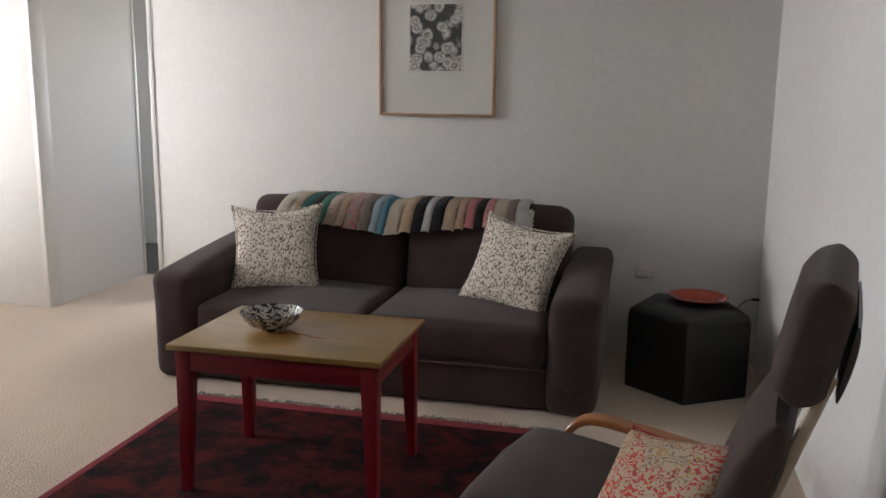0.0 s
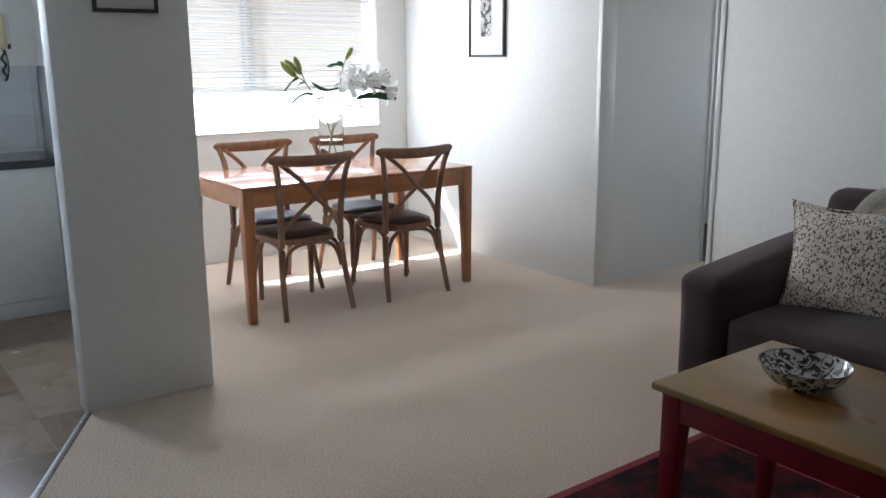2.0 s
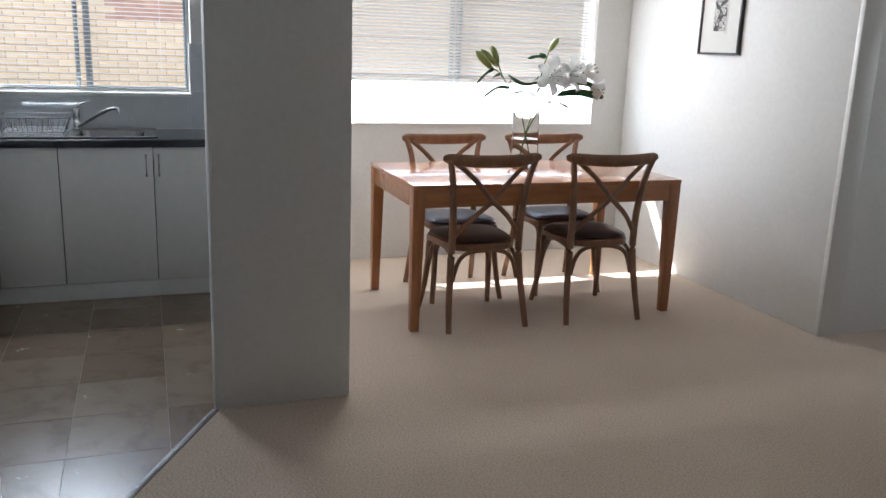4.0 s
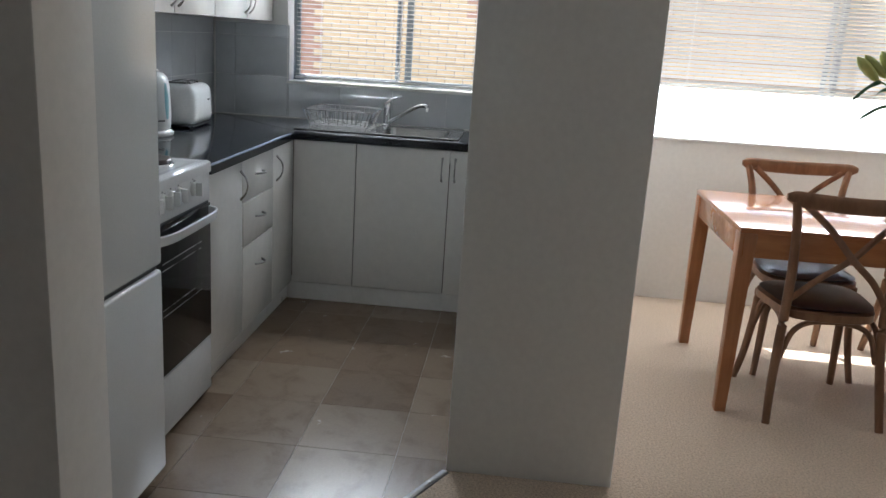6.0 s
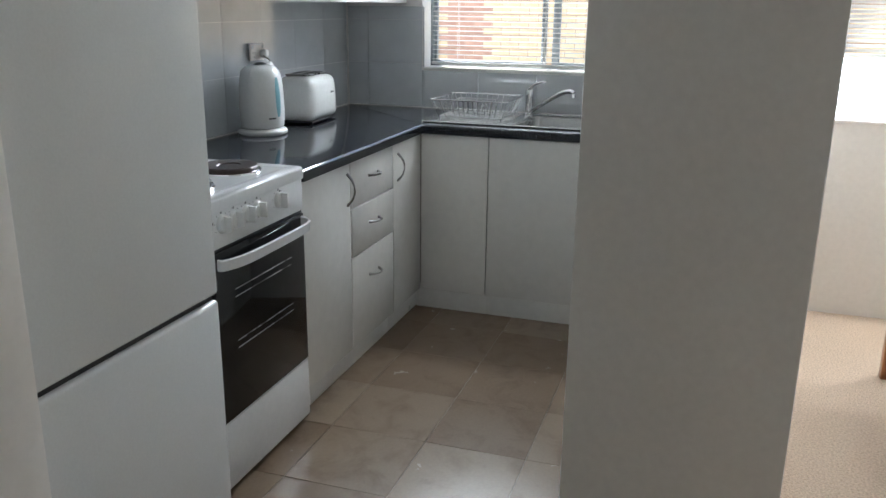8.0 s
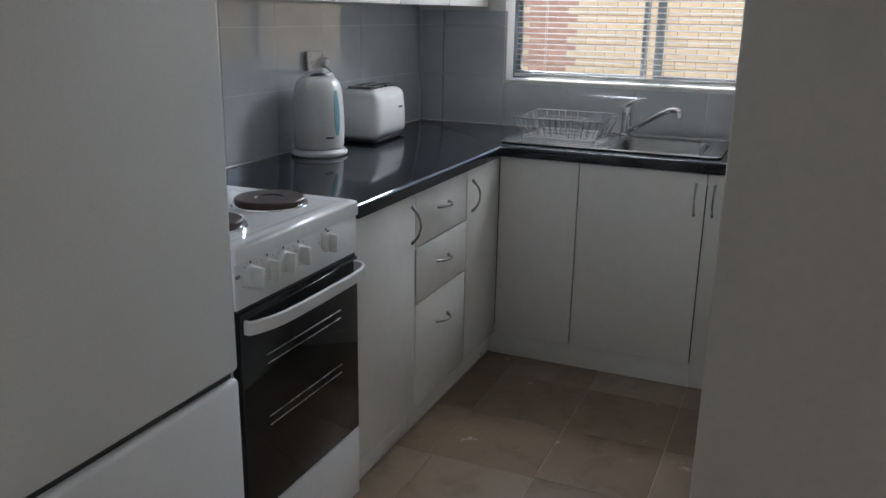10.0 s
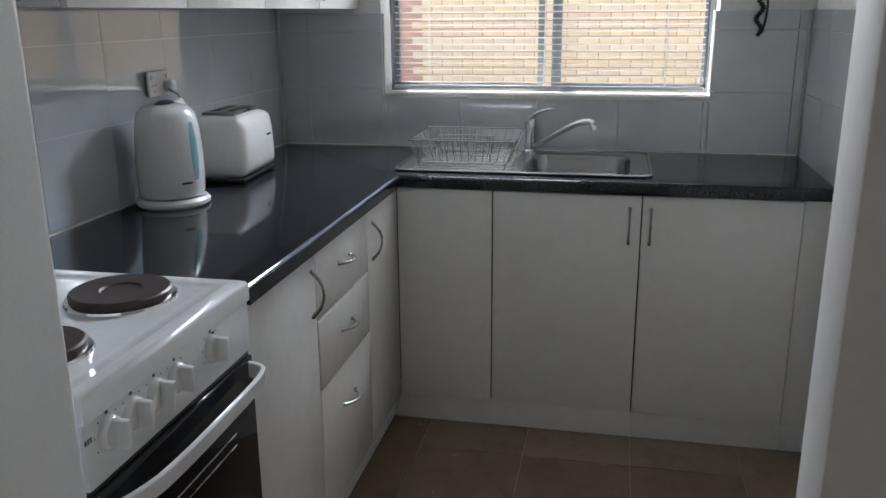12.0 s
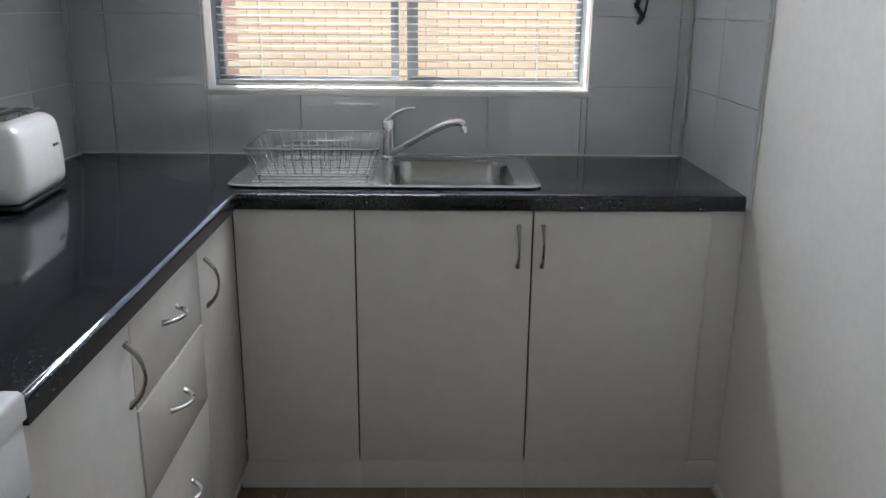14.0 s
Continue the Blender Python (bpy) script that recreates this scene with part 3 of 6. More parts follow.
# ---- windows ----
def window(name, win, label, sink=0.0):
    y0, y1, z0, z1 = win
    zs, ys = z0, (y0, y1)
    # sink buries the frame edges that glare hides
    z0, y0, y1 = z0 - sink, y0 - sink * 0.65, y1 + sink * 0.65
    ob = thing(name, label, "window", kind="structure")
    xo = XW - 0.15
    fr = bmesh.new()
    for a in ((y0, y1, z0, z0 + 0.034), (y0, y1, z1 - 0.04, z1), (y0, y0 + 0.018, z0 + 0.034, z1 - 0.04), (y1 - 0.018, y1, z0 + 0.034, z1 - 0.04)):
        box(xo - 0.04, xo + 0.02, *a, 0.003, bm=fr)
    part("window_frame", fr, M_ALU, ob)
    ym = (y0 + y1) / 2
    st = 0.018
    for s, (a, e, dx) in enumerate(((y0 + 0.018, ym - 0.006, 0.0), (ym + 0.022, y1 - 0.018, -0.022))):
        sf = bmesh.new()
        near, far_ = (st, 0.026) if s == 0 else (0.038, st)
        box(xo + dx - 0.012, xo + dx + 0.01, a, a + near, z0 + 0.034, z1 - 0.04, 0.002, bm=sf)
        box(xo + dx - 0.012, xo + dx + 0.01, e - far_, e, z0 + 0.034, z1 - 0.04, 0.002, bm=sf)
        box(xo + dx - 0.012, xo + dx + 0.01, a + near, e - far_, z0 + 0.034, z0 + 0.05, 0.002, bm=sf)
        box(xo + dx - 0.012, xo + dx + 0.01, a + near, e - far_, z1 - 0.07, z1 - 0.04, 0.002, bm=sf)
        part("sash", sf, M_ALU, ob)
        p0 = a + 0.012 if s == 0 else ym - 0.004
        p1 = ym - 0.0045 if s == 0 else e - 0.012
        # with sink, panes sit before the sashes so the lamp's white covers them
        gx = xo + (0.014 if sink else 0.012 if s == 0 else dx - 0.004)
        pn = part("pane", box(gx, gx + 0.004, p0, p1, z0 + 0.045, z1 - 0.065), M_PANE, ob, smooth=False)
        pn.visible_shadow = False
    part("window_sill", box(xo + 0.02, XW + 0.012, *ys, zs, zs + 0.018, 0.004), M_TRIM, ob, "white painted inner sill")
    return ob


window("window_1", KW, "aluminium sliding window over the kitchen sink")
window("window_2", DW, "aluminium sliding window behind the dining table", 0.052)


def blind(y0, y1, z_bot, z_top, tilt, pitch, label):
    ob = thing("venetian_blind", label, "blind", Matrix.Translation((XW - 0.075, 0, 0)))
    part("headrail", box(-0.02, 0.02, y0, y1, z_top - 0.035, z_top, 0.003), M_BLIND, ob)
    part("bottom_rail", box(-0.013, 0.013, y0, y1, z_bot, z_bot + 0.014, 0.004), M_BLIND, ob)
    slat = bmesh.new()
    prof = [(-0.0125, 0.0), (-0.006, 0.0017), (0.0, 0.0022), (0.006, 0.0017), (0.0125, 0.0)]
    up = [[slat.verts.new((x, y, z + 0.0006)) for x, z in prof] for y in (y0 + 0.004, y1 - 0.004)]
    dn = [[slat.verts.new((x, y, z)) for x, z in prof] for y in (y0 + 0.004, y1 - 0.004)]
    for i in range(4):
        slat.faces.new((up[0][i], up[0][i + 1], up[1][i + 1], up[1][i]))
        slat.faces.new((dn[0][i], dn[1][i], dn[1][i + 1], dn[0][i + 1]))
    for k in (0, 4):
        slat.faces.new((up[0][k], up[1][k], dn[1][k], dn[0][k]))
    for k in (0, 1):
        slat.faces.new(up[k] + dn[k][::-1])
    first = part("slat", slat, M_SLAT, ob)
    z = z_bot + 0.014 + 0.012
    count = 0
    while z < z_top - 0.045:
        s = first if count == 0 else new("slat", first.data)
        s.parent = ob
        s.location = (0, 0, z)
        s.rotation_euler = (random.uniform(-0.0003, 0.0003), tilt + random.uniform(-0.012, 0.012), 0)
        z += pitch
        count += 1
    for f in (0.12, 0.5, 0.88):
        y = y0 + (y1 - y0) * f
        cd = bmesh.new()
        for x in (-0.0135, 0.0135):
            sweep([(x, y, z_bot + 0.01), (x, y, z_top - 0.03)], 0.0009, 5, bm=cd)
        part("ladder_cord", cd, M_CORD, ob)
    return ob


blind(KW[0] + 0.03, KW[1] - 0.03, KW[2] + 0.03, KW[3], radians(-11), 0.0245, "white aluminium venetian blind, open, over the sink")
# slats below 1.225 left out: glare there comes from the daylight_dining lamp
blind(DW[0] + 0.01, DW[1] - 0.012, 1.225, DW[3], radians(-38), 0.0215, "white aluminium venetian blind at the dining window, cut short where glare hides its slats")

# ---- outside ----
# ground is out of view and serves as a reflector for the bricks
structure("ground", box(-80, XW - T - 0.002, -80, 80, -0.42, -0.4), M_GROUND, "unseen ground outside, pale to bounce light onto the bricks", "ground")


# ---- kitchen ----
def bow_handle(parent, a, e, out, label="satin nickel bow handle"):
    """A bowed pull between a and e that stands off along out."""
    a, e, out = Vector(a), Vector(e), Vector(out)
    m = (a + e) / 2
    pts = curve_pts([a, a * 0.78 + e * 0.22 + out * 0.72, m + out, a * 0.22 + e * 0.78 + out * 0.72, e], 6)
    rad = [0.0035 + 0.0028 * abs(2 * i / (len(pts) - 1) - 1) ** 2 for i in range(len(pts))]
    part("handle", sweep(pts, rad, 8, 1.25, up=out), M_SATIN, parent, label)


BX, BY = -5.298, 0.893      # door fronts: window run, stove run
def base_unit(name, label, body, fronts, kick):
    ob = thing(name, label, "cabinet", group="kitchen base cabinets")
    # carcass colour is darkened so the door gaps look shaded
    part("body", box(*body), M_GAPSHADE, ob, "carcass behind the doors, darkened to shade the door gaps", smooth=False)
    for nm, bx, hd in fronts:
        dr = part(nm, box(*bx, 0.0018), M_LAMINATE, ob)
        if hd:
            bow_handle(dr, *hd)
    part("kickboard", box(*kick, 0.001), M_KICK, ob)
    return ob


g = 0.003
oy, ox = (0, 0.032, 0), (0.032, 0, 0)
# stove run, fronts face +y
base_unit("base_cabinet", "white laminate base cabinet beside the stove, door closed", (-4.505, -4.105, YK + 0.01, BY - 0.032, 0.095, 0.858),
          [("cabinet_door", (-4.505 + g, -4.107, BY - 0.017, BY, 0.098, 0.855), ((-4.475, BY, 0.818), (-4.475, BY, 0.695), oy))], (-4.505, -4.105, YK + 0.3, BY - 0.03, 0.0, 0.095))
base_unit("drawer_cabinet", "white laminate cabinet with three drawers", (-4.945, -4.505, YK + 0.01, BY - 0.032, 0.095, 0.858),
          [("drawer_front", (-4.945 + g, -4.505 - g, BY - 0.017, BY, 0.672, 0.855), ((-4.675, BY, 0.775), (-4.775, BY, 0.775), oy)),
           ("drawer_front", (-4.945 + g, -4.505 - g, BY - 0.017, BY + 0.002, 0.478, 0.668), ((-4.675, BY, 0.583), (-4.775, BY, 0.583), oy)),
           ("drawer_front", (-4.945 + g, -4.505 - g, BY - 0.017, BY, 0.098, 0.474), ((-4.675, BY, 0.360), (-4.775, BY, 0.360), oy))], (-4.945, -4.505, YK + 0.3, BY - 0.03, 0.0, 0.095))
base_unit("base_cabinet", "white laminate corner cabinet, door closed", (BX - 0.3, -4.945, YK + 0.01, BY - 0.032, 0.095, 0.858),
          [("cabinet_door", (BX + 0.001, -4.945 - g, BY - 0.017, BY, 0.098, 0.855), ((-5.0, BY, 0.812), (-5.0, BY, 0.690), oy))], (BX - 0.3, -4.945, YK + 0.3, BY - 0.03, 0.0, 0.095))
# window run, fronts face +x
for label, y0, y1, hy in (("white laminate blind corner cabinet front under the sink drainer", 0.84, 1.222, None),
                          ("white laminate sink cabinet, door closed", 1.222, 1.704, 1.664), ("white laminate end cabinet, door closed", 1.704, 2.19, 1.730)):
    hd = ((BX, hy, 0.815), (BX, hy, 0.698), (0.03, 0, 0)) if hy else None
    lo = BY + 0.0015 if y0 < 0.9 else y0
    base_unit("base_cabinet", label, (XW + 0.01, BX - 0.032, lo, y1, 0.095, 0.70 if hy == 1.664 else 0.855),
              [("cabinet_door", (BX - 0.017, BX, lo, y1 - g * 1.4, 0.098, 0.855), hd)], (XW + 0.2, BX - 0.012, max(y0, 0.868), y1, 0.0, 0.093))
fil = thing("filler_panel", "white laminate filler panel at the end wall", "panel")
part("panel", box(BX - 0.03, BX - 0.015, 2.19, 2.282, 0.095, 0.858, 0.001), M_LAMINATE, fil)
part("kickboard", box(XW + 0.2, BX - 0.012, 2.19, 2.282, 0.0, 0.093, 0.001), M_KICK, fil)

# worktop with rolled front edge, in two arms that meet in a mitre
SINK = (-5.845, -5.372, 0.872, 1.722)    # x0 x1 y0 y1
BOWL = (-5.765, -5.395, 1.308, 1.662)


def worktop():
    ob = thing("worktop", "black speckled laminate worktop with a rolled front edge", "worktop")
    z0, z1, r = 0.860, 0.900, 0.012
    prof = [(0.0, z0), (0.0, z1 - r)] + [(-r + r * math.cos(a), z1 - r + r * math.sin(a)) for a in [k * math.pi / 10 for k in range(1, 6)]]
    fx, fy = -5.285, 0.908
    # stove arm: front edge along x at fy
    bm = bmesh.new()
    lines = []
    for off, z in prof:
        y = fy + off
        xe = fx + off
        lines.append((bm.verts.new((-4.103, y, z)), bm.verts.new((xe, y, z))))
    back = [(bm.verts.new((-4.103, YK + 0.012, z1)), bm.verts.new((XW + 0.012, YK + 0.012, z1))), (bm.verts.new((-4.103, YK + 0.012, z0)), bm.verts.new((XW + 0.012, YK + 0.012, z0)))]
    lines += back
    for p, q in zip(lines, lines[1:]):
        bm.faces.new((p[0], q[0], q[1], p[1]))
    bm.faces.new([p[0] for p in lines])
    part("bench_arm", bm, M_BENCH, ob)
    # window arm: strips round the bowl
    bm = bmesh.new()
    lines = []
    for off, z in prof:
        lines.append((bm.verts.new((fx + off, fy + off, z)), bm.verts.new((fx + off, 2.268, z))))
    lines.append((bm.verts.new((BOWL[1] + 0.008, fy - r - (fx - r - BOWL[1] - 0.008) * 1.0 * ((fy - YK) / (fx - XW)), z1)), bm.verts.new((BOWL[1] + 0.008, 2.268, z1))))
    for p, q in zip(lines, lines[1:]):
        bm.faces.new((p[0], q[0], q[1], p[1]))
    bm.faces.new([p[1] for p in lines[:-1]] + [bm.verts.new((fx - r, 2.268, z0))])
    k = (fy - YK) / (fx - XW)
    xm = BOWL[1] + 0.008
    def mit(x):
        return fy + (x - fx) * k
    def quad(pts):
        bm.faces.new([bm.verts.new((x, y, z1)) for x, y in pts])
    xb = BOWL[0] - 0.008
    quad([(xm, mit(xm)), (xm, BOWL[2] - 0.008), (xb, BOWL[2] - 0.008), (xb, mit(xb))])
    quad([(xm, BOWL[3] + 0.008), (xm, 2.268), (xb, 2.268), (xb, BOWL[3] + 0.008)])
    quad([(xb, mit(xb)), (xb, 2.268), (XW + 0.012, 2.268), (XW + 0.012, YK + 0.012)])
    part("bench_arm", bm, M_BENCH, ob)
    sm = sweep([(fx - 0.01, fy - 0.012, z1 + 0.0002), (XW + 0.012, YK + 0.016, z1 + 0.0002)], 0.0014, 6, 0.4)
    part("joint", sm, M_BLACKPL, ob, "dark mitre joint")
    return ob


worktop()
structure("trim", box(XW + 0.012, -4.106, YK + 0.0108, YK + 0.0158, 0.9004, 0.9054, 0.001), M_TRIM, "white sealant bead behind the worktop", "trim")
structure("trim", box(XW + 0.0108, XW + 0.0158, YK + 0.017, 2.262, 0.9004, 0.9054, 0.001), M_TRIM, "white sealant bead behind the worktop", "trim")


def sink():
    ob = thing("kitchen_sink", "stainless steel sink with drainer set in the worktop", "sink")
    x0, x1, y0, y1 = SINK
    b0, b1, c0, c1 = BOWL
    z = 0.905
    bm = bmesh.new()
    # rim plate as a frame with the bowl cut out
    for a in ((x0, b0, y0, y1), (b1, x1, y0, y1), (b0, b1, y0, c0), (b0, b1, c1, y1)):
        box(a[0], a[1], a[2], a[3], 0.9003, z, bm=bm)
    ring = [(x0, y0), (x1, y0), (x1, y1), (x0, y1)]
    pts = []
    for (cx, cy), a0 in zip(((x0 + 0.03, y0 + 0.03), (x1 - 0.03, y0 + 0.03), (x1 - 0.03, y1 - 0.03), (x0 + 0.03, y1 - 0.03)), (180, 270, 0, 90)):
        for k in range(6):
            a = radians(a0 + k * 18)
            pts.append((cx + 0.036 * math.cos(a), cy + 0.036 * math.sin(a), z))
    sweep(pts, 0.0055, 8, 0.8, bm=bm, closed=True)
    part("rim", bm, M_STEEL, ob)
    bw = bmesh.new()
    def loop(ins, zz, rr):
        out = []
        for (cx, cy), a0 in zip(((b0 + ins + rr, c0 + ins + rr), (b1 - ins - rr, c0 + ins + rr), (b1 - ins - rr, c1 - ins - rr), (b0 + ins + rr, c1 - ins - rr)), (180, 270, 0, 90)):
            for k in range(7):
                a = radians(a0 + k * 15)
                out.append(bw.verts.new((cx + rr * math.cos(a), cy + rr * math.sin(a), zz)))
        return out
    loops = [loop(-0.012, z + 0.001, 0.06), loop(0.0, z - 0.002, 0.055), loop(0.004, z - 0.012, 0.055), loop(0.012, z - 0.14, 0.05), loop(0.03, z - 0.16, 0.045), loop(0.1, z - 0.165, 0.04)]
    for p, q in zip(loops, loops[1:]):
        for i in range(len(p)):
            j = (i + 1) % len(p)
            bw.faces.new((p[i], p[j], q[j], q[i]))
    bw.faces.new(loops[-1])
    part("bowl", bw, M_STEEL, ob)
    for k in range(9):
        rb = sweep([(x0 + 0.06 + k * 0.045, y0 + 0.05, z + 0.0005), (x0 + 0.06 + k * 0.045, c0 - 0.05, z + 0.0005)], 0.006, 8, 0.5)
        part("drainer_rib", rb, M_STEEL, ob)
    pl = lathe([(0.0, 0.004), (0.018, 0.004), (0.022, 0.008), (0.036, 0.006), (0.037, 0.002)], 20)
    pl.transform(Matrix.Translation(((b0 + b1) / 2, (c0 + c1) / 2, z - 0.165)))
    part("plug_hole", pl, M_CHROME, ob)


sink()


def tap():
    ob = thing("mixer_tap", "chrome single lever mixer tap on the sink", "tap", Matrix.Translation((-5.808, 1.288, 0.905)) @ Matrix.Scale(0.93, 4))
    part("base", lathe([(0.028, 0.0), (0.028, 0.006), (0.023, 0.012), (0.0225, 0.09), (0.0235, 0.105), (0.0225, 0.128), (0.012, 0.142), (0, 0.145)], 24), M_CHROME, ob)
    sp = curve_pts([(0.01, 0.012, 0.022), (0.035, 0.065, 0.055), (0.075, 0.145, 0.105), (0.105, 0.205, 0.136), (0.122, 0.242, 0.142), (0.13, 0.258, 0.134)], 6)
    part("spout", sweep(sp, [0.0125] * (len(sp) - 5) + [0.0115, 0.0115, 0.012, 0.0125, 0.0125], 12), M_CHROME, ob)
    ae = lathe([(0.0125, 0.0), (0.0125, 0.018), (0.011, 0.02), (0, 0.02)], 14)
    ae.transform(Matrix.Translation((0.131, 0.258, 0.112)))
    part("aerator", ae, M_CHROME, ob)
    lv = curve_pts([(0.004, -0.002, 0.132), (0.02, 0.028, 0.160), (0.034, 0.066, 0.176), (0.042, 0.095, 0.180)], 6)
    part("lever", sweep(lv, [0.016 - 0.010 * i / (len(lv) - 1) for i in range(len(lv))], 10, 0.55), M_CHROME, ob)


tap()


def dish_rack():
    """A wire basket with rows of uprights and a cutlery holder."""
    ob = thing("dish_rack", "chrome wire dish rack standing on the drainer", "dish rack", Matrix.Translation((-5.53, 1.10, 0.911)))
    W, D, Hh = 0.325, 0.34, 0.097
    top = [(-D / 2, -W / 2 - 0.02), (D / 2, -W / 2 - 0.02), (D / 2, W / 2 + 0.02), (-D / 2, W / 2 + 0.02)]
    bot = [(-D / 2 + 0.025, -W / 2 + 0.01), (D / 2 - 0.025, -W / 2 + 0.01), (D / 2 - 0.025, W / 2 - 0.01), (-D / 2 + 0.025, W / 2 - 0.01)]
    def rim(c, z, r):
        pts = []
        for i in range(4):
            a, b2 = Vector((*c[i], z)), Vector((*c[(i + 1) % 4], z))
            pts += [a.lerp(b2, t) for t in (0.04, 0.5, 0.96)]
        return sweep(pts, r, 6, closed=True)
    part("top_rim", rim(top, Hh, 0.0032), M_CHROME, ob)
    part("bottom_rim", rim(bot, 0.02, 0.0026), M_CHROME, ob)
    def lerp2(c, i, t):
        a, b2 = c[i], c[(i + 1) % 4]
        return (a[0] + (b2[0] - a[0]) * t, a[1] + (b2[1] - a[1]) * t)
    for i in range(4):
        n = 15 if i in (0, 2) else 13
        for k in range(n):
            t = (k + 0.5) / n
            p, q = lerp2(top, i, t), lerp2(bot, i, t)
            part("side_wire", sweep([(*p, Hh), (*q, 0.02)], 0.0014, 5), M_CHROME, ob)
    for k in range(12):
        t = (k + 0.5) / 12
        p, q = lerp2(bot, 0, t), lerp2(bot, 2, 1 - t)
        part("base_wire", sweep([(*p, 0.02), (*q, 0.02)], 0.0014, 5), M_CHROME, ob)
    rows_x = (-0.05, 0.045)
    for x in rows_x:
        pts = curve_pts([(x, -W / 2 + 0.05, 0.02), (x, -W / 2 + 0.05, 0.075), (x, -W / 2 + 0.06, 0.085), (x, W / 2 - 0.10, 0.085), (x, W / 2 - 0.09, 0.075), (x, W / 2 - 0.09, 0.02)], 4)
        part("plate_rail", sweep(pts, 0.0022, 6), M_CHROME, ob)
        for k in range(8):
            y = -W / 2 + 0.075 + k * 0.024
            part("plate_wire", sweep([(x, y, 0.02), (x, y, 0.085)], 0.0013, 5), M_CHROME, ob)
    arc = [(0.1, 0.06 + 0.035 * math.cos(a), 0.025 + 0.045 * math.sin(a)) for a in [k * math.pi / 12 for k in range(13)]]
    part("cup_arch", sweep(arc, 0.002, 6), M_CHROME, ob)
    for sx in (-1, 1):
        for sy in (-1, 1):
            part("foot", sweep([(sx * (D / 2 - 0.03), sy * (W / 2 - 0.012), 0.02), (sx * (D / 2 - 0.032), sy * (W / 2 - 0.016), 0.0)], 0.003, 6), M_CHROME, ob)


dish_rack()


# stove
def stove():
    x0, x1, yb, yf = -4.097, -3.557, YK + 0.02, 0.905
    ob = thing("stove", "white freestanding electric stove with black oven door", "stove")
    part("body", box(x0, x1, yb, yf - 0.025, 0.02, 0.875, 0.004), M_ENAMEL, ob)
    top = bmesh.new()
    z = 0.918
    # hob tray: raised rim and a sunken well
    prof = [(0.0, 0.875), (0.0, z - 0.012), (0.004, z - 0.004), (0.012, z), (0.030, z), (0.036, z - 0.004), (0.060, z - 0.0045), (0.066, z - 0.006)]
    loops = []
    for ins, zz in prof:
        loops.append([top.verts.new(c) for c in ((x0 + ins, yb + ins, zz), (x1 - ins, yb + ins, zz), (x1 - ins, yf + 0.005 - ins, zz), (x0 + ins, yf + 0.005 - ins, zz))])
    for p, q in zip(loops, loops[1:]):
        for i in range(4):
            j = (i + 1) % 4
            top.faces.new((p[i], p[j], q[j], q[i]))
    top.faces.new(loops[-1])
    part("hob", top, M_ENAMEL, ob)
    for cx, cy, r in ((-3.965, 0.715, 0.093), (-3.70, 0.735, 0.075), (-3.955, 0.43, 0.075), (-3.70, 0.43, 0.093)):
        pl = lathe([(r + 0.012, -0.004), (r + 0.008, 0.004), (r + 0.001, 0.006), (r, 0.006)], 40)
        pl.transform(Matrix.Translation((cx, cy, z - 0.006)))
        hp = part("hotplate", pl, M_CHROME, ob)
        pl = lathe([(r, -0.002), (r, 0.016), (r - 0.004, 0.019), (r * 0.42, 0.018), (r * 0.38, 0.0145), (0, 0.0145)], 40)
        pl.transform(Matrix.Translation((cx, cy, z - 0.006)))
        part("plate", pl, M_HOTPLATE, hp, "dark cast iron hotplate")
    # control panel, leaning back a little
    cp = box(x0, x1, yf - 0.03, yf, 0.768, 0.874, 0.004)
    panel = part("control_panel", cp, M_ENAMEL, ob)
    for i, x in enumerate((-3.936, -3.808, -3.744, -3.678, -3.615)):
        kn = lathe([(0.0265, 0.0), (0.0262, 0.005), (0.0245, 0.009), (0.022, 0.012), (0.0, 0.013)], 28)
        box(-0.0055, 0.0055, -0.0235, 0.0235, 0.004, 0.036, 0.0025, bm=kn)
        kn.transform(Matrix.Translation((x, yf, 0.836)) @ Euler((radians(-90), 0, 0)).to_matrix().to_4x4() @ pose(0, 0, 0, 0, 0, (0, 6, -5, 3, 2)[i]))
        part("knob", kn, M_PLASTIC, panel, "white plastic control knob")
        mk = bmesh.new()
        box(x - 0.003, x + 0.003, yf, yf + 0.0006, 0.866, 0.872, bm=mk)
        for a in range(-120, 121, 40):
            q = radians(a)
            box(x + 0.034 * math.sin(q) - 0.0012, x + 0.034 * math.sin(q) + 0.0012, yf, yf + 0.0006, 0.836 + 0.034 * math.cos(q) - 0.0012, 0.836 + 0.034 * math.cos(q) + 0.0012, bm=mk)
        part("marking", mk, M_BLACKPL, panel)["kind"] = "stuff"
    il = lathe([(0.004, 0), (0.004, 0.002), (0, 0.003)], 12)
    il.transform(Matrix.Translation((-3.945, yf, 0.862)) @ Euler((radians(-90), 0, 0)).to_matrix().to_4x4())
    part("indicator", il, M_BLACKPL, panel)
    lg = bmesh.new()
    for k in range(3):
        box(-3.575 + k * 0.006, -3.571 + k * 0.006, yf, yf + 0.0006, 0.842, 0.850, bm=lg)
    part("marking", lg, M_BLACKPL, panel)["kind"] = "stuff"
    # oven door
    dr = part("oven_door", box(x0 + 0.004, x1 - 0.004, yf - 0.024, yf + 0.004, 0.235, 0.760, 0.005), M_OVENGLASS, ob, "black glass oven door")
    gap = box(x0 + 0.006, x1 - 0.006, yf - 0.02, yf - 0.004, 0.760, 0.769)
    part("vent_gap", gap, M_BLACKPL, ob)
    hz = 0.722
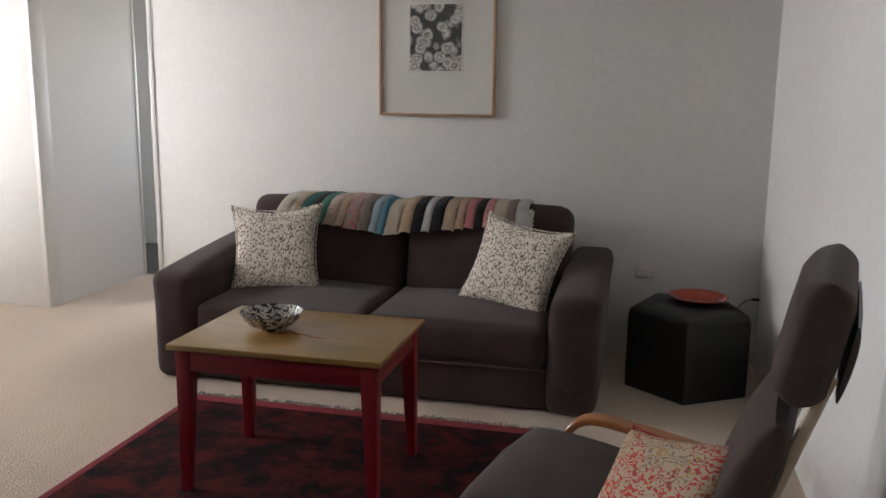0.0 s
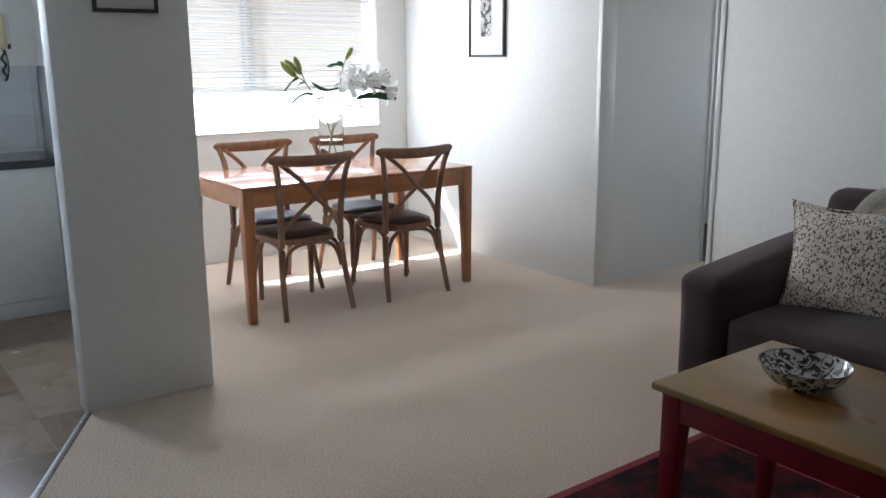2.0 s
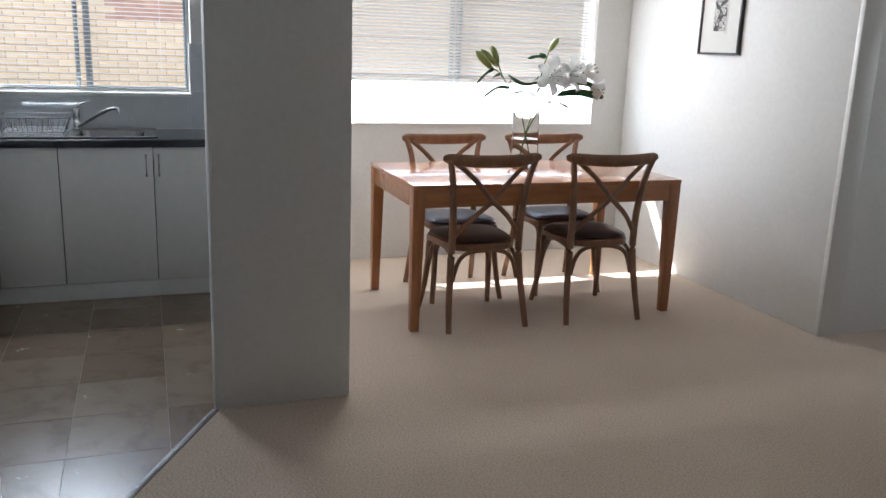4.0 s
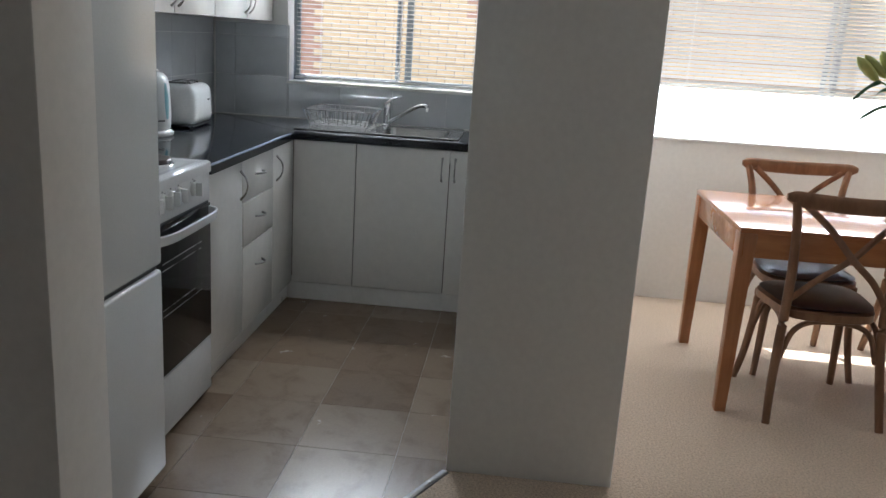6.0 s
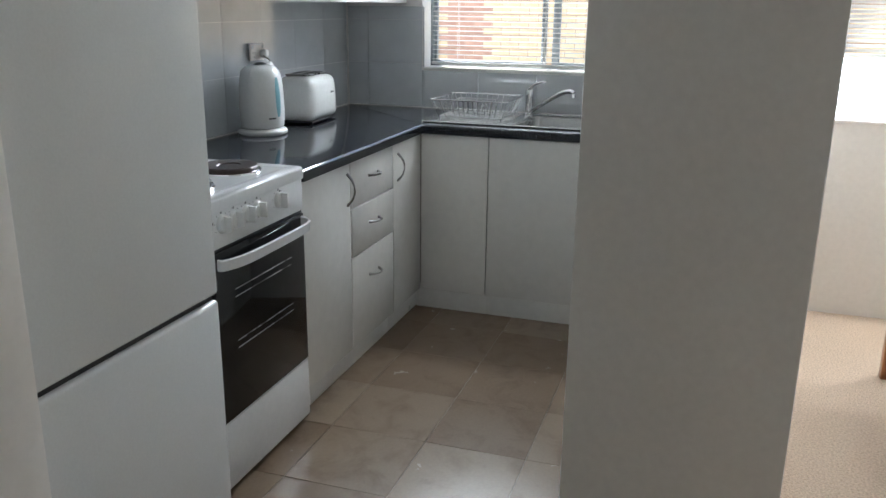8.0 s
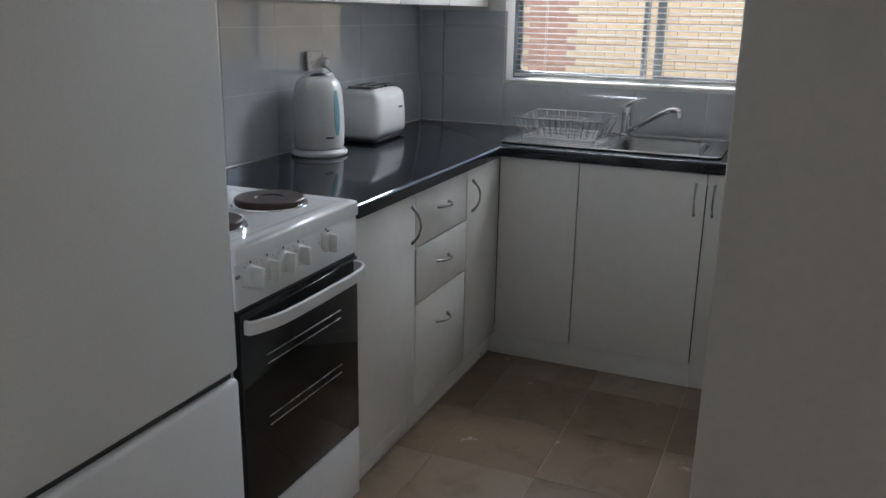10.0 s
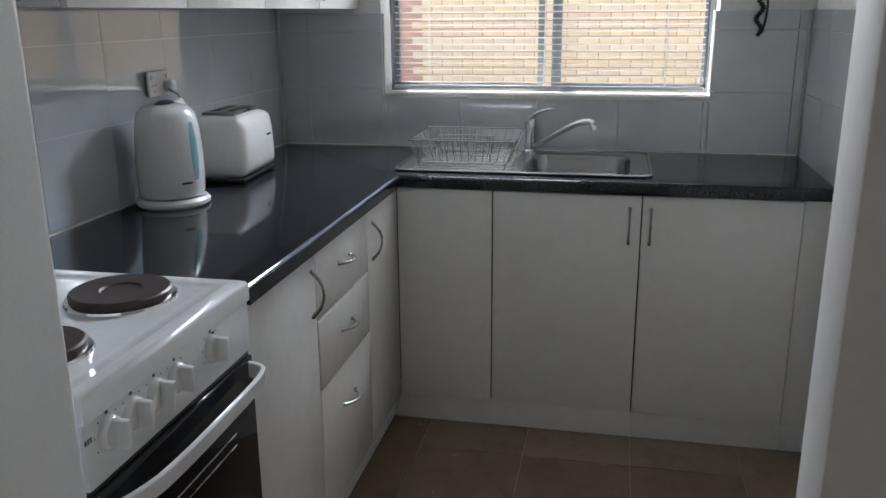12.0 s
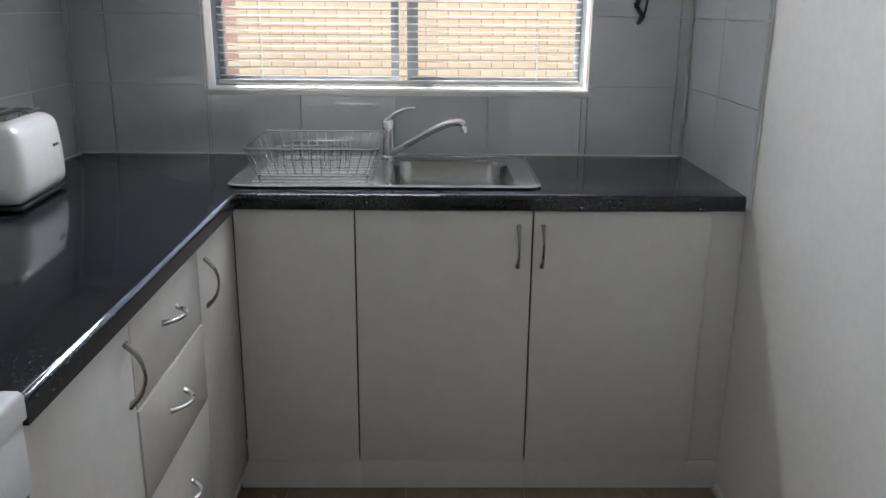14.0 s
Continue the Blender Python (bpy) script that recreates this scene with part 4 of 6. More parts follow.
    pts = curve_pts([(x0 + 0.022, yf + 0.002, hz + 0.012), (x0 + 0.020, yf + 0.026, hz + 0.006), (x0 + 0.040, yf + 0.037, hz + 0.002), (x0 + 0.10, yf + 0.041, hz), ((x0 + x1) / 2, yf + 0.043, hz),
                     (x1 - 0.15, yf + 0.041, hz), (x1 - 0.09, yf + 0.034, hz), (x1 - 0.03, yf + 0.018, hz + 0.002), (x1 - 0.022, yf + 0.002, hz + 0.004)], 6)
    part("handle", strap(pts, 0.034, 0.010, (0, 0.12, 1)), M_ENAMEL, dr, "white oven door handle")
    for zz in (0.63, 0.607, 0.47, 0.447):
        part("oven_rack", sweep([(x0 + 0.10, yf + 0.0035, zz), (x1 - 0.10, yf + 0.0035, zz)], 0.0018, 6), M_SATIN, dr)
    part("storage_drawer", box(x0 + 0.002, x1 - 0.002, yf - 0.024, yf + 0.002, 0.016, 0.230, 0.005), M_ENAMEL, ob)
    part("plinth", box(x0 + 0.01, x1 - 0.01, yb + 0.02, yf - 0.05, 0.0, 0.020), M_BLACKPL, ob)


stove()


def fridge():
    x0, x1, yb, yf = -3.41, -2.76, YK + 0.03, 1.02
    ob = thing("fridge", "white two door fridge freezer, doors closed", "fridge")
    part("body", box(x0 + 0.004, x1 - 0.004, yb, yf - 0.06, 0.02, 1.70, 0.008), M_FRIDGE, ob)
    up = part("fridge_door", box(x0, x1, yf - 0.055, yf, 0.712, 1.70, 0.012, seg=3), M_FRIDGE, ob)
    lo = part("freezer_door", box(x0, x1, yf - 0.055, yf, 0.05, 0.698, 0.012, seg=3), M_FRIDGE, ob)
    part("door_seal", box(x0 + 0.012, x1 - 0.012, yf - 0.05, yf - 0.014, 0.69, 0.72), M_BLACKPL, ob)
    part("foot_grille", box(x0 + 0.02, x1 - 0.02, yb + 0.05, yf - 0.06, 0.0, 0.05), M_BLACKPL, ob)


fridge()


# wall cabinets over the stove run
UX = [-4.075, -4.530, -4.985, -5.440, -5.893]
for i in range(4):
    x1, x0 = UX[i], UX[i + 1]
    ob = thing("wall_cabinet", "glossy white laminate wall cabinet, closed", "cabinet", group="kitchen wall cabinets")
    part("body", box(x0, x1, YK + 0.012, 0.582, 1.44, 2.1, 0.001), M_LAMINATE, ob)
    dr = part("cabinet_door", box(x0 + g, x1 - g, 0.583, 0.60, 1.437, 2.1, 0.0018), M_LAMINATE, ob)
    hx = x0 + 0.035 if i % 2 == 0 else x1 - 0.035
    bow_handle(dr, (hx, 0.60, 1.465), (hx, 0.60, 1.585), oy)
hood = thing("rangehood", "white slide-out rangehood over the stove", "rangehood")
part("body", box(-4.072, -3.54, YK + 0.012, 0.57, 1.455, 1.60, 0.004), M_ENAMEL, hood)
part("visor", box(-4.072, -3.54, 0.571, 0.60, 1.45, 1.49, 0.004), M_ENAMEL, hood)
part("filter", box(-4.03, -3.58, YK + 0.05, 0.54, 1.448, 1.456, 0.002), M_STEEL, hood)


def kettle():
    ob = thing("kettle", "white cordless electric kettle with blue water window", "kettle", pose(-4.772, 0.372, 0.9, 0, 0, 188) @ Matrix.Scale(1.1, 4))
    part("power_base", lathe([(0.0, 0.0), (0.088, 0.0), (0.094, 0.006), (0.094, 0.014), (0.086, 0.022), (0, 0.022)], 36), M_PLASTIC, ob)
    bm = lathe([(0.0, 0.026), (0.078, 0.026), (0.082, 0.034), (0.0845, 0.09), (0.083, 0.15), (0.079, 0.205), (0.072, 0.235), (0.056, 0.252), (0.035, 0.258), (0, 0.259)], 36)
    for v in bm.verts:
        if v.co.z > 0.16 and v.co.x < -0.03:
            v.co.x -= 0.02 * min(1, (v.co.z - 0.16) / 0.06) * max(0, 1 - abs(v.co.y) / 0.05)
        v.co.x *= 1.04
    part("jug", bm, M_PLASTIC, ob)
    hd = curve_pts([(0.06, 0, 0.245), (0.11, 0, 0.248), (0.128, 0, 0.215), (0.124, 0, 0.14), (0.112, 0, 0.07), (0.082, 0, 0.052)], 6)
    part("handle", sweep(hd, 0.014, 10, 0.7, up=Vector((0, 1, 0))), M_PLASTIC, ob, "white plastic handle")
    ld = lathe([(0.0, 0.266), (0.02, 0.266), (0.03, 0.262), (0.04, 0.256), (0.036, 0.252)], 24)
    for v in ld.verts:
        v.co.y *= 0.6
        v.co.x *= 1.25
    part("lid", ld, M_BLACKPL, ob, "dark grey lid button")
    ww = bmesh.new()
    n = 8
    grid = []
    for i in range(n + 1):
        z = 0.070 + 0.145 * i / n
        r = 0.0858 - 0.0015 * max(0, (z - 0.09) / 0.06) - 0.0035 * max(0, (z - 0.15) / 0.055)
        wd = 0.15 * math.sin(math.pi * (i + 0.4) / (n + 0.8)) ** 0.4
        grid.append([ww.verts.new((1.04 * r * math.cos(-1.93 + a * wd), r * math.sin(-1.93 + a * wd), z)) for a in (-1, -0.5, 0, 0.5, 1)])
    for p, q in zip(grid, grid[1:]):
        for k in range(4):
            ww.faces.new((p[k], p[k + 1], q[k + 1], q[k]))
    part("water_window", ww, M_BLUEWIN, ob, "pale blue water level window")
    lg = box(-0.014, 0.014, -0.001, 0.001, 0.062, 0.067)
    lg.transform(Matrix.Rotation(radians(-222), 4, 'Z') @ Matrix.Translation((0, 0.0855, 0)))
    part("marking", lg, M_BLACKPL, ob)


kettle()


def toaster():
    ob = thing("toaster", "white two slice toaster on the worktop", "toaster", pose(-5.205, 0.36, 0.9, 0, 0, 4) @ Matrix.Scale(1.09, 4))
    sx, sy, h = 0.285, 0.172, 0.19
    bm = soft_box(sx, sy, h - 0.014, 0.03, 10, (0.006, 0.010, 0.008), Matrix.Translation((0, 0, (h + 0.014) / 2)))
    for v in bm.verts:
        k = (v.co.z - 0.014) / h
        v.co.x *= 1.0 - 0.07 * k * k
        v.co.y *= 1.0 - 0.10 * k * k
    part("shell", bm, M_PLASTIC, ob)
    part("base", soft_box(sx - 0.012, sy - 0.012, 0.012, 0.005, 4, m=Matrix.Translation((0, 0, 0.010))), M_BLACKPL, ob)
    tp = soft_box(0.20, 0.105, 0.010, 0.004, 8, m=Matrix.Translation((0, 0, h + 0.009)))
    part("top_plate", tp, M_SATIN, ob, "metal slot surround")
    for y in (-0.024, 0.024):
        part("slot", box(-0.072, 0.072, y - 0.014, y + 0.014, h + 0.008, h + 0.0155, 0.003), M_BLACKPL, ob)
    part("lever", box(-0.158, -0.135, -0.016, 0.016, 0.12, 0.135, 0.004), M_BLACKPL, ob)
    part("marking", box(-0.075, -0.045, 0.091, 0.0935, 0.118, 0.124), M_BLACKPL, ob)
    for sx2 in (-0.11, 0.11):
        for sy2 in (-0.06, 0.06):
            f = lathe([(0, 0), (0.009, 0), (0.009, 0.008), (0, 0.008)], 12)
            f.transform(Matrix.Translation((sx2, sy2, 0)))
            part("foot", f, M_BLACKPL, ob)


toaster()


def outlet(m, label, plugs=0):
    """A double power point; local -y looks out of the wall."""
    ob = thing("power_outlet", label, "power outlet", m)
    part("plate", box(-0.0575, 0.0575, -0.009, 0.0, -0.036, 0.036, 0.003), M_OUTLET, ob)
    for x in (-0.029, 0.029):
        part("switch", box(x - 0.006 + (0.014 if x > 0 else -0.014), x + 0.006 + (0.014 if x > 0 else -0.014), -0.013, -0.009, 0.014, 0.026, 0.001), M_PLASTIC, ob)
        sl = bmesh.new()
        for dx, dz, a in ((-0.008, -0.004, 30), (0.008, -0.004, -30), (0, -0.02, 0)):
            s = box(-0.001, 0.001, -0.0096, -0.009, -0.004, 0.004)
            s.transform(Matrix.Translation((x + dx, 0, dz)) @ Matrix.Rotation(radians(a), 4, 'Y'))
            join(sl, s)
        part("socket", sl, M_BLACKPL, ob)
    for k in range(plugs):
        x = -0.029 if k else 0.029
        pl = soft_box(0.036, 0.034, 0.036, 0.012, 6, m=Matrix.Translation((x, -0.026, -0.008)))
        part("plug", pl, M_PLASTIC, ob)
    return ob


outlet(pose(0.113, YN, 0.492), "white double power outlet on the wall")
outlet(pose(-4.93, YK + 0.012, 1.225, 0, 0, 180), "white double power outlet with a plug over the worktop", 1)
fl = thing("electric_cable", "grey appliance cord looped behind the kettle", "cord")
part("cord", sweep(curve_pts([(-4.935, YK + 0.045, 1.21), (-4.955, YK + 0.07, 1.18), (-4.96, YK + 0.06, 1.10), (-4.95, YK + 0.05, 1.02), (-4.93, YK + 0.06, 0.93), (-4.88, YK + 0.06, 0.904)], 8), 0.0035, 7), M_SATIN, fl)

# intercom handset on the window wall
ph = thing("intercom_handset", "cream wall intercom handset with a black curly cord", "intercom", Matrix.Translation((XW, 2.095, 1.62)))
part("wall_plate", box(0, 0.02, -0.045, 0.045, -0.10, 0.11, 0.005), M_PLASTIC, ph)
part("handset", soft_box(0.045, 0.05, 0.21, 0.02, 8, m=Matrix.Translation((0.045, -0.005, 0.0))), M_CREAM, ph, "cream plastic handset")
part("switch", box(0.018, 0.026, 0.026, 0.042, -0.10, -0.07, 0.002), M_BLACKPL, ph)
cd = []
for k in range(180):
    a = k * 0.72
    z = -0.10 - 0.19 * k / 179
    wob = 0.010 * math.sin(k * 0.09)
    cd.append((0.022 + 0.006 * math.cos(a), -0.006 + wob + 0.008 * math.sin(a), z))
part("cord", sweep(cd, 0.003, 6), M_BLACKPL, ph, "black curly cord")
part("cord_end", sweep(curve_pts([(0.022, -0.006, -0.285), (0.024, 0.012, -0.25), (0.022, 0.018, -0.18), (0.022, 0.006, -0.10)], 6), 0.004, 6), M_BLACKPL, ph)


# ---- dining ----
def dining_table():
    x0, x1, y0, y1, h = -5.195, -4.345, 2.915, 4.49, 0.772
    ob = thing("dining_table", "honey coloured wooden dining table", "table")
    part("tabletop", box(x0, x1, y0, y1, h - 0.022, h, 0.003), M_TABLE, ob)
    lw = 0.068
    for nm, a in (("apron", (x0 + 0.006, x0 + 0.026, y0 + lw, y1 - lw)), ("apron", (x1 - 0.026, x1 - 0.006, y0 + lw, y1 - lw)), ("apron", (x0 + lw, x1 - lw, y0 + 0.006, y0 + 0.026)), ("apron", (x0 + lw, x1 - lw, y1 - 0.026, y1 - 0.006))):
        part(nm, box(*a, h - 0.118, h - 0.0225, 0.002), M_TABLE, ob)
    for ix, iy in ((0, 0), (0, 1), (1, 0), (1, 1)):
        lg = box(-lw / 2, lw / 2, -lw / 2, lw / 2, 0, h - 0.0225, 0.003)
        for v in lg.verts:
            if v.co.z < 0.1:
                v.co.x = v.co.x * 0.66 + (lw * 0.17 * (1 if ix else -1)) * 0.6
                v.co.y = v.co.y * 0.66 + (lw * 0.17 * (1 if iy else -1)) * 0.6
        cx = x1 - lw / 2 - 0.001 if ix else x0 + lw / 2 + 0.001
        cy = y1 - lw / 2 - 0.001 if iy else y0 + lw / 2 + 0.001
        lg.transform(Matrix.Translation((cx, cy, 0)))
        part("leg", lg, M_TABLELEG, ob)
    return ob


dining_table()


def cross_back_chair(m, label, pad):
    """Bentwood cross-back chair; front is +x."""
    ob = thing("dining_chair", label, "chair", m, "chairs round the dining table")
    sh = 0.455
    # seat frame: rounded trapezoid ring and the pad
    def outline(k, n=40):
        pts = []
        for i in range(n):
            a = 2 * math.pi * i / n
            c, s = math.cos(a), math.sin(a)
            e = 0.55
            x = abs(c) ** e * (1 if c >= 0 else -1)
            y = abs(s) ** e * (1 if s >= 0 else -1)
            wd = 0.205 + 0.02 * x
            pts.append((0.0 + 0.205 * k * x, wd * k * y))
        return pts
    def slab(k, z0, z1, r):
        bm = bmesh.new()
        loops = []
        for kk, z in ((k - r, z0), (k, z0 + r * 0.1), (k, z1 - r * 0.1), (k - r, z1), (0.5, z1 + r * 0.06)):
            loops.append([bm.verts.new((x, y, z)) for x, y in outline(kk)])
        for p, q in zip(loops, loops[1:]):
            for i in range(len(p)):
                j = (i + 1) % len(p)
                bm.faces.new((p[i], p[j], q[j], q[i]))
        bm.faces.new(loops[0][::-1])
        bm.faces.new(loops[-1])
        return bm
    part("seat_frame", slab(1.0, sh - 0.038, sh, 0.04), M_CHAIR, ob)
    part("seat", slab(0.97, sh + 0.0005, sh + 0.024, 0.12), pad, ob, "dark upholstered seat pad")
    for s in (-1, 1):
        back = curve_pts([(-0.262, s * 0.222, 0.0), (-0.225, s * 0.212, 0.15), (-0.195, s * 0.198, 0.32), (-0.188, s * 0.192, 0.46), (-0.198, s * 0.195, 0.62), (-0.222, s * 0.214, 0.80), (-0.245, s * 0.238, 0.90)], 6)
        part("back_leg", sweep(back, [0.0155 + 0.004 * math.sin(math.pi * i / (len(back) - 1)) for i in range(len(back))], 10), M_CHAIR, ob)
        front = curve_pts([(0.222, s * 0.215, 0.0), (0.19, s * 0.198, 0.14), (0.168, s * 0.186, 0.30), (0.162, s * 0.18, sh - 0.02)], 6)
        part("front_leg", sweep(front, [0.0145 + 0.005 * i / (len(front) - 1) for i in range(len(front))], 10), M_CHAIR, ob)
        side = curve_pts([(-0.198, s * 0.19, 0.27), (-0.16, s * 0.185, 0.38), (-0.08, s * 0.178, 0.412), (0.06, s * 0.175, 0.412), (0.13, s * 0.178, 0.38), (0.168, s * 0.183, 0.27)], 6)
        part("side_brace", sweep(side, 0.0115, 8), M_CHAIR, ob)
        cr = curve_pts([(-0.185, s * 0.188, 0.49), (-0.232, s * 0.10, 0.60), (-0.252, 0.0, 0.69), (-0.25, -s * 0.10, 0.80), (-0.235, -s * 0.205, 0.89)], 7)
        part("cross_splat", sweep([p + Vector((0.004 * s, 0, 0)) for p in cr], 0.0135, 8, 0.45, up=Vector((1, 0, 0))), M_CHAIR, ob)
    for x, in ((-0.195,), (0.166,)):
        arc = curve_pts([(x, -0.187, 0.26), (x * 0.98, -0.15, 0.37), (x * 0.95, -0.075, 0.412), (x * 0.95, 0.075, 0.412), (x * 0.98, 0.15, 0.37), (x, 0.187, 0.26)], 6)
        part("arch_brace", sweep(arc, 0.0115, 8), M_CHAIR, ob)
    # top rail: bowed, deeper in the middle, with rounded ends
    bm = bmesh.new()
    n = 26
    rings = []
    for i in range(n + 1):
        u = -1 + 2 * i / n
        y = 0.272 * u
        x = -0.278 + 0.045 * u * u
        zc = 0.897 + 0.014 * u * u
        hh = (0.030 - 0.004 * u * u) * (1 - max(0, abs(u) - 0.9) * 6.0) + 0.002
        tt = 0.0115 * (1 - max(0, abs(u) - 0.93) * 5)
        rings.append([bm.verts.new((x + tt * math.cos(a), y, zc + hh * math.sin(a))) for a in [k * 2 * math.pi / 12 for k in range(12)]])
    for p, q in zip(rings, rings[1:]):
        for k in range(12):
            bm.faces.new((p[k], p[(k + 1) % 12], q[(k + 1) % 12], q[k]))
    bm.faces.new(rings[0][::-1])
    bm.faces.new(rings[-1])
    part("top_rail", bm, M_CHAIR, ob)
    return ob


chair = cross_back_chair(pose(-4.547, 3.318, 0, 0, 0, 182), "oak bentwood cross-back chair with dark leather seat", M_LEATHER)
copy_thing(chair, pose(-4.518, 4.005, 0, 0, 0, 179))
copy_thing(chair, pose(-5.022, 3.40, 0, 0, 0, 1))
copy_thing(chair, pose(-5.022, 4.07, 0, 0, 0, -1))


def lily_vase():
    vx, vy, vz = -4.869, 3.756, 0.772
    ob = thing("flower_vase", "clear glass cylinder vase with white lilies and water", "vase", Matrix.Translation((vx, vy, vz)))
    gl = part("glass", lathe([(0.0, 0.0), (0.076, 0.0), (0.079, 0.004), (0.079, 0.325), (0.0775, 0.327), (0.0755, 0.325), (0.0755, 0.016), (0.0, 0.014)], 40), M_GLASS, ob, "clear glass cylinder")
    wt = part("water", lathe([(0.0, 0.017), (0.075, 0.0175), (0.075, 0.175), (0.0, 0.175)], 32), M_WATER, ob, "clear water")
    wt.visible_shadow = False
    gl.visible_shadow = False
    # local y runs along the table, z up
    for pts in ([(0.01, 0.045, 0.02), (0.0, 0.0, 0.2), (0.0, -0.036, 0.32), (0.01, -0.096, 0.43), (0.01, -0.162, 0.52), (0.0, -0.195, 0.60)],
                [(0.01, -0.162, 0.52), (0.015, -0.20, 0.555), (0.02, -0.24, 0.57)],
                [(-0.01, -0.03, 0.02), (0.0, 0.0, 0.2), (0.0, 0.03, 0.30), (0.0, 0.06, 0.44), (-0.01, 0.096, 0.585), (-0.01, 0.128, 0.68)],
                [(0.02, -0.045, 0.02), (0.01, 0.0, 0.2), (0.02, 0.05, 0.31), (0.03, 0.10, 0.375), (0.03, 0.18, 0.43), (0.02, 0.27, 0.505), (0.02, 0.33, 0.55)],
                [(0.0, 0.06, 0.44), (0.02, 0.09, 0.50), (0.03, 0.125, 0.53)], [(0.02, 0.24, 0.48), (0.03, 0.32, 0.49), (0.04, 0.385, 0.48)]):
        part("stem", sweep(curve_pts(pts, 7), 0.0036, 7), M_STEM, ob, "green flower stem")

    def leaf(base, tip, wd, sag=0.02):
        base, tip = Vector(base), Vector(tip)
        ax = tip - base
        side = (Vector((0.55, 0, 0.8)) + Vector((R.uniform(-0.3, 0.3), 0, R.uniform(-0.2, 0.2)))).normalized()
        bm = bmesh.new()
        rows = []
        for i in range(9):
            t = i / 8
            w = wd * math.sin(math.pi * min(1, t * 0.92 + 0.06)) ** 0.85
            c = base + ax * t + Vector((0, 0, sag * math.sin(math.pi * t)))
            rows.append([bm.verts.new(c + side * k * w + Vector((0.25 * w * abs(k), 0, 0.004 * math.sin(7 * t + k)))) for k in (-1, 0, 1)])
        for p, q in zip(rows, rows[1:]):
            for k in range(2):
                bm.faces.new((p[k], p[k + 1], q[k + 1], q[k]))
        bmesh.ops.solidify(bm, geom=bm.faces[:], thickness=0.0009)
        part("leaf", bm, M_LEAF, ob, "dark green lance leaf")
    R = random.Random(5)
    for base, tip, wd, sag in (((0.02, -0.225, 0.565), (0.05, -0.34, 0.485), 0.020, 0.015), ((0.01, -0.185, 0.535), (0.04, -0.30, 0.375), 0.013, 0.05), ((0.01, -0.125, 0.46), (0.03, -0.29, 0.405), 0.016, 0.03),
                               ((0.01, -0.135, 0.475), (0.0, -0.105, 0.515), 0.008, 0.0), ((0.0, 0.075, 0.50), (0.03, -0.14, 0.535), 0.017, -0.03), ((0.0, 0.065, 0.53), (0.04, -0.02, 0.455), 0.026, 0.01),
                               ((-0.01, 0.105, 0.635), (0.0, -0.01, 0.63), 0.015, 0.012), ((-0.01, 0.11, 0.64), (0.0, 0.06, 0.655), 0.010, 0.01), ((0.03, 0.18, 0.43), (0.06, 0.46, 0.415), 0.026, 0.025),
                               ((0.02, 0.30, 0.50), (0.05, 0.47, 0.42), 0.018, 0.03), ((0.03, 0.12, 0.385), (0.05, 0.25, 0.355), 0.009, 0.015), ((0.02, 0.15, 0.48), (0.03, 0.22, 0.485), 0.011, 0.01),
                               ((0.0, 0.05, 0.42), (-0.03, -0.08, 0.43), 0.008, 0.02)):
        leaf(base, tip, wd, sag)

    def bud(base, tip, r):
        base, tip = Vector(base), Vector(tip)
        pts = [base.lerp(tip, t) for t in (0, 0.15, 0.4, 0.65, 0.85, 1)]
        part("bud", sweep(pts, [r * k for k in (0.35, 0.7, 0.95, 1.0, 0.75, 0.15)], 9), M_BUD, ob, "closed green lily bud")
    bud((0.02, -0.238, 0.568), (0.02, -0.338, 0.663), 0.023)
    bud((0.0, -0.198, 0.585), (0.01, -0.305, 0.672), 0.020)
    bud((0.0, -0.192, 0.60), (-0.01, -0.232, 0.693), 0.019)
    bud((-0.01, 0.126, 0.675), (-0.02, 0.188, 0.75), 0.019)
    def flower(c, az, el, size):
        m = Matrix.Translation(c) @ Matrix.Rotation(radians(az), 4, 'Z') @ Matrix.Rotation(radians(90 - el), 4, 'Y')
        bm = bmesh.new()
        for k in range(6):
            a = k * math.pi / 3
            n = 8
            rows = []
            wmax = size * (0.30 if k % 2 else 0.22)
            for i in range(n + 1):
                t = i / n
                rad = size * (0.12 + 0.95 * math.sin(t * 1.45))
                z = size * (0.75 * math.sin(t * 2.2) - 0.15 * t)
                w = wmax * math.sin(math.pi * min(1, 0.12 + 0.88 * t)) ** 0.75
                rows.append([bm.verts.new((rad * math.cos(a) - s * w * math.sin(a), rad * math.sin(a) + s * w * math.cos(a), z + 0.14 * w * abs(s) + 0.03 * size * math.sin(9 * t + s * 3))) for s in (-1, -0.4, 0.4, 1)])
            for p, q in zip(rows, rows[1:]):
                for s in range(3):
                    bm.faces.new((p[s], p[s + 1], q[s + 1], q[s]))
        bmesh.ops.solidify(bm, geom=bm.faces[:], thickness=0.0008)
        bm.transform(m)
        fl2 = part("flower", bm, M_PETAL, ob, "open white lily flower")
        st = bmesh.new()
        an = bmesh.new()
        for k in range(6):
            a = k * math.pi / 3 + 0.4
            e = Vector((0.3 * size * math.cos(a), 0.3 * size * math.sin(a), size * 0.95))
            sweep([(0, 0, size * 0.1), e * 0.6, e], 0.0012, 5, bm=st)
            sweep([e + Vector((-0.006, 0, 0)), e, e + Vector((0.006, 0.002, 0.001))], [0.0012, 0.003, 0.0012], 6, bm=an)
        st.transform(m)
        an.transform(m)
        part("stamen", st, M_STEM, fl2)
        part("anther", an, M_ANTHER, fl2, "rust brown anthers")
    flower((0.03, 0.126, 0.535), -8, 5, 0.105)
    flower((0.03, 0.235, 0.54), 18, 15, 0.100)
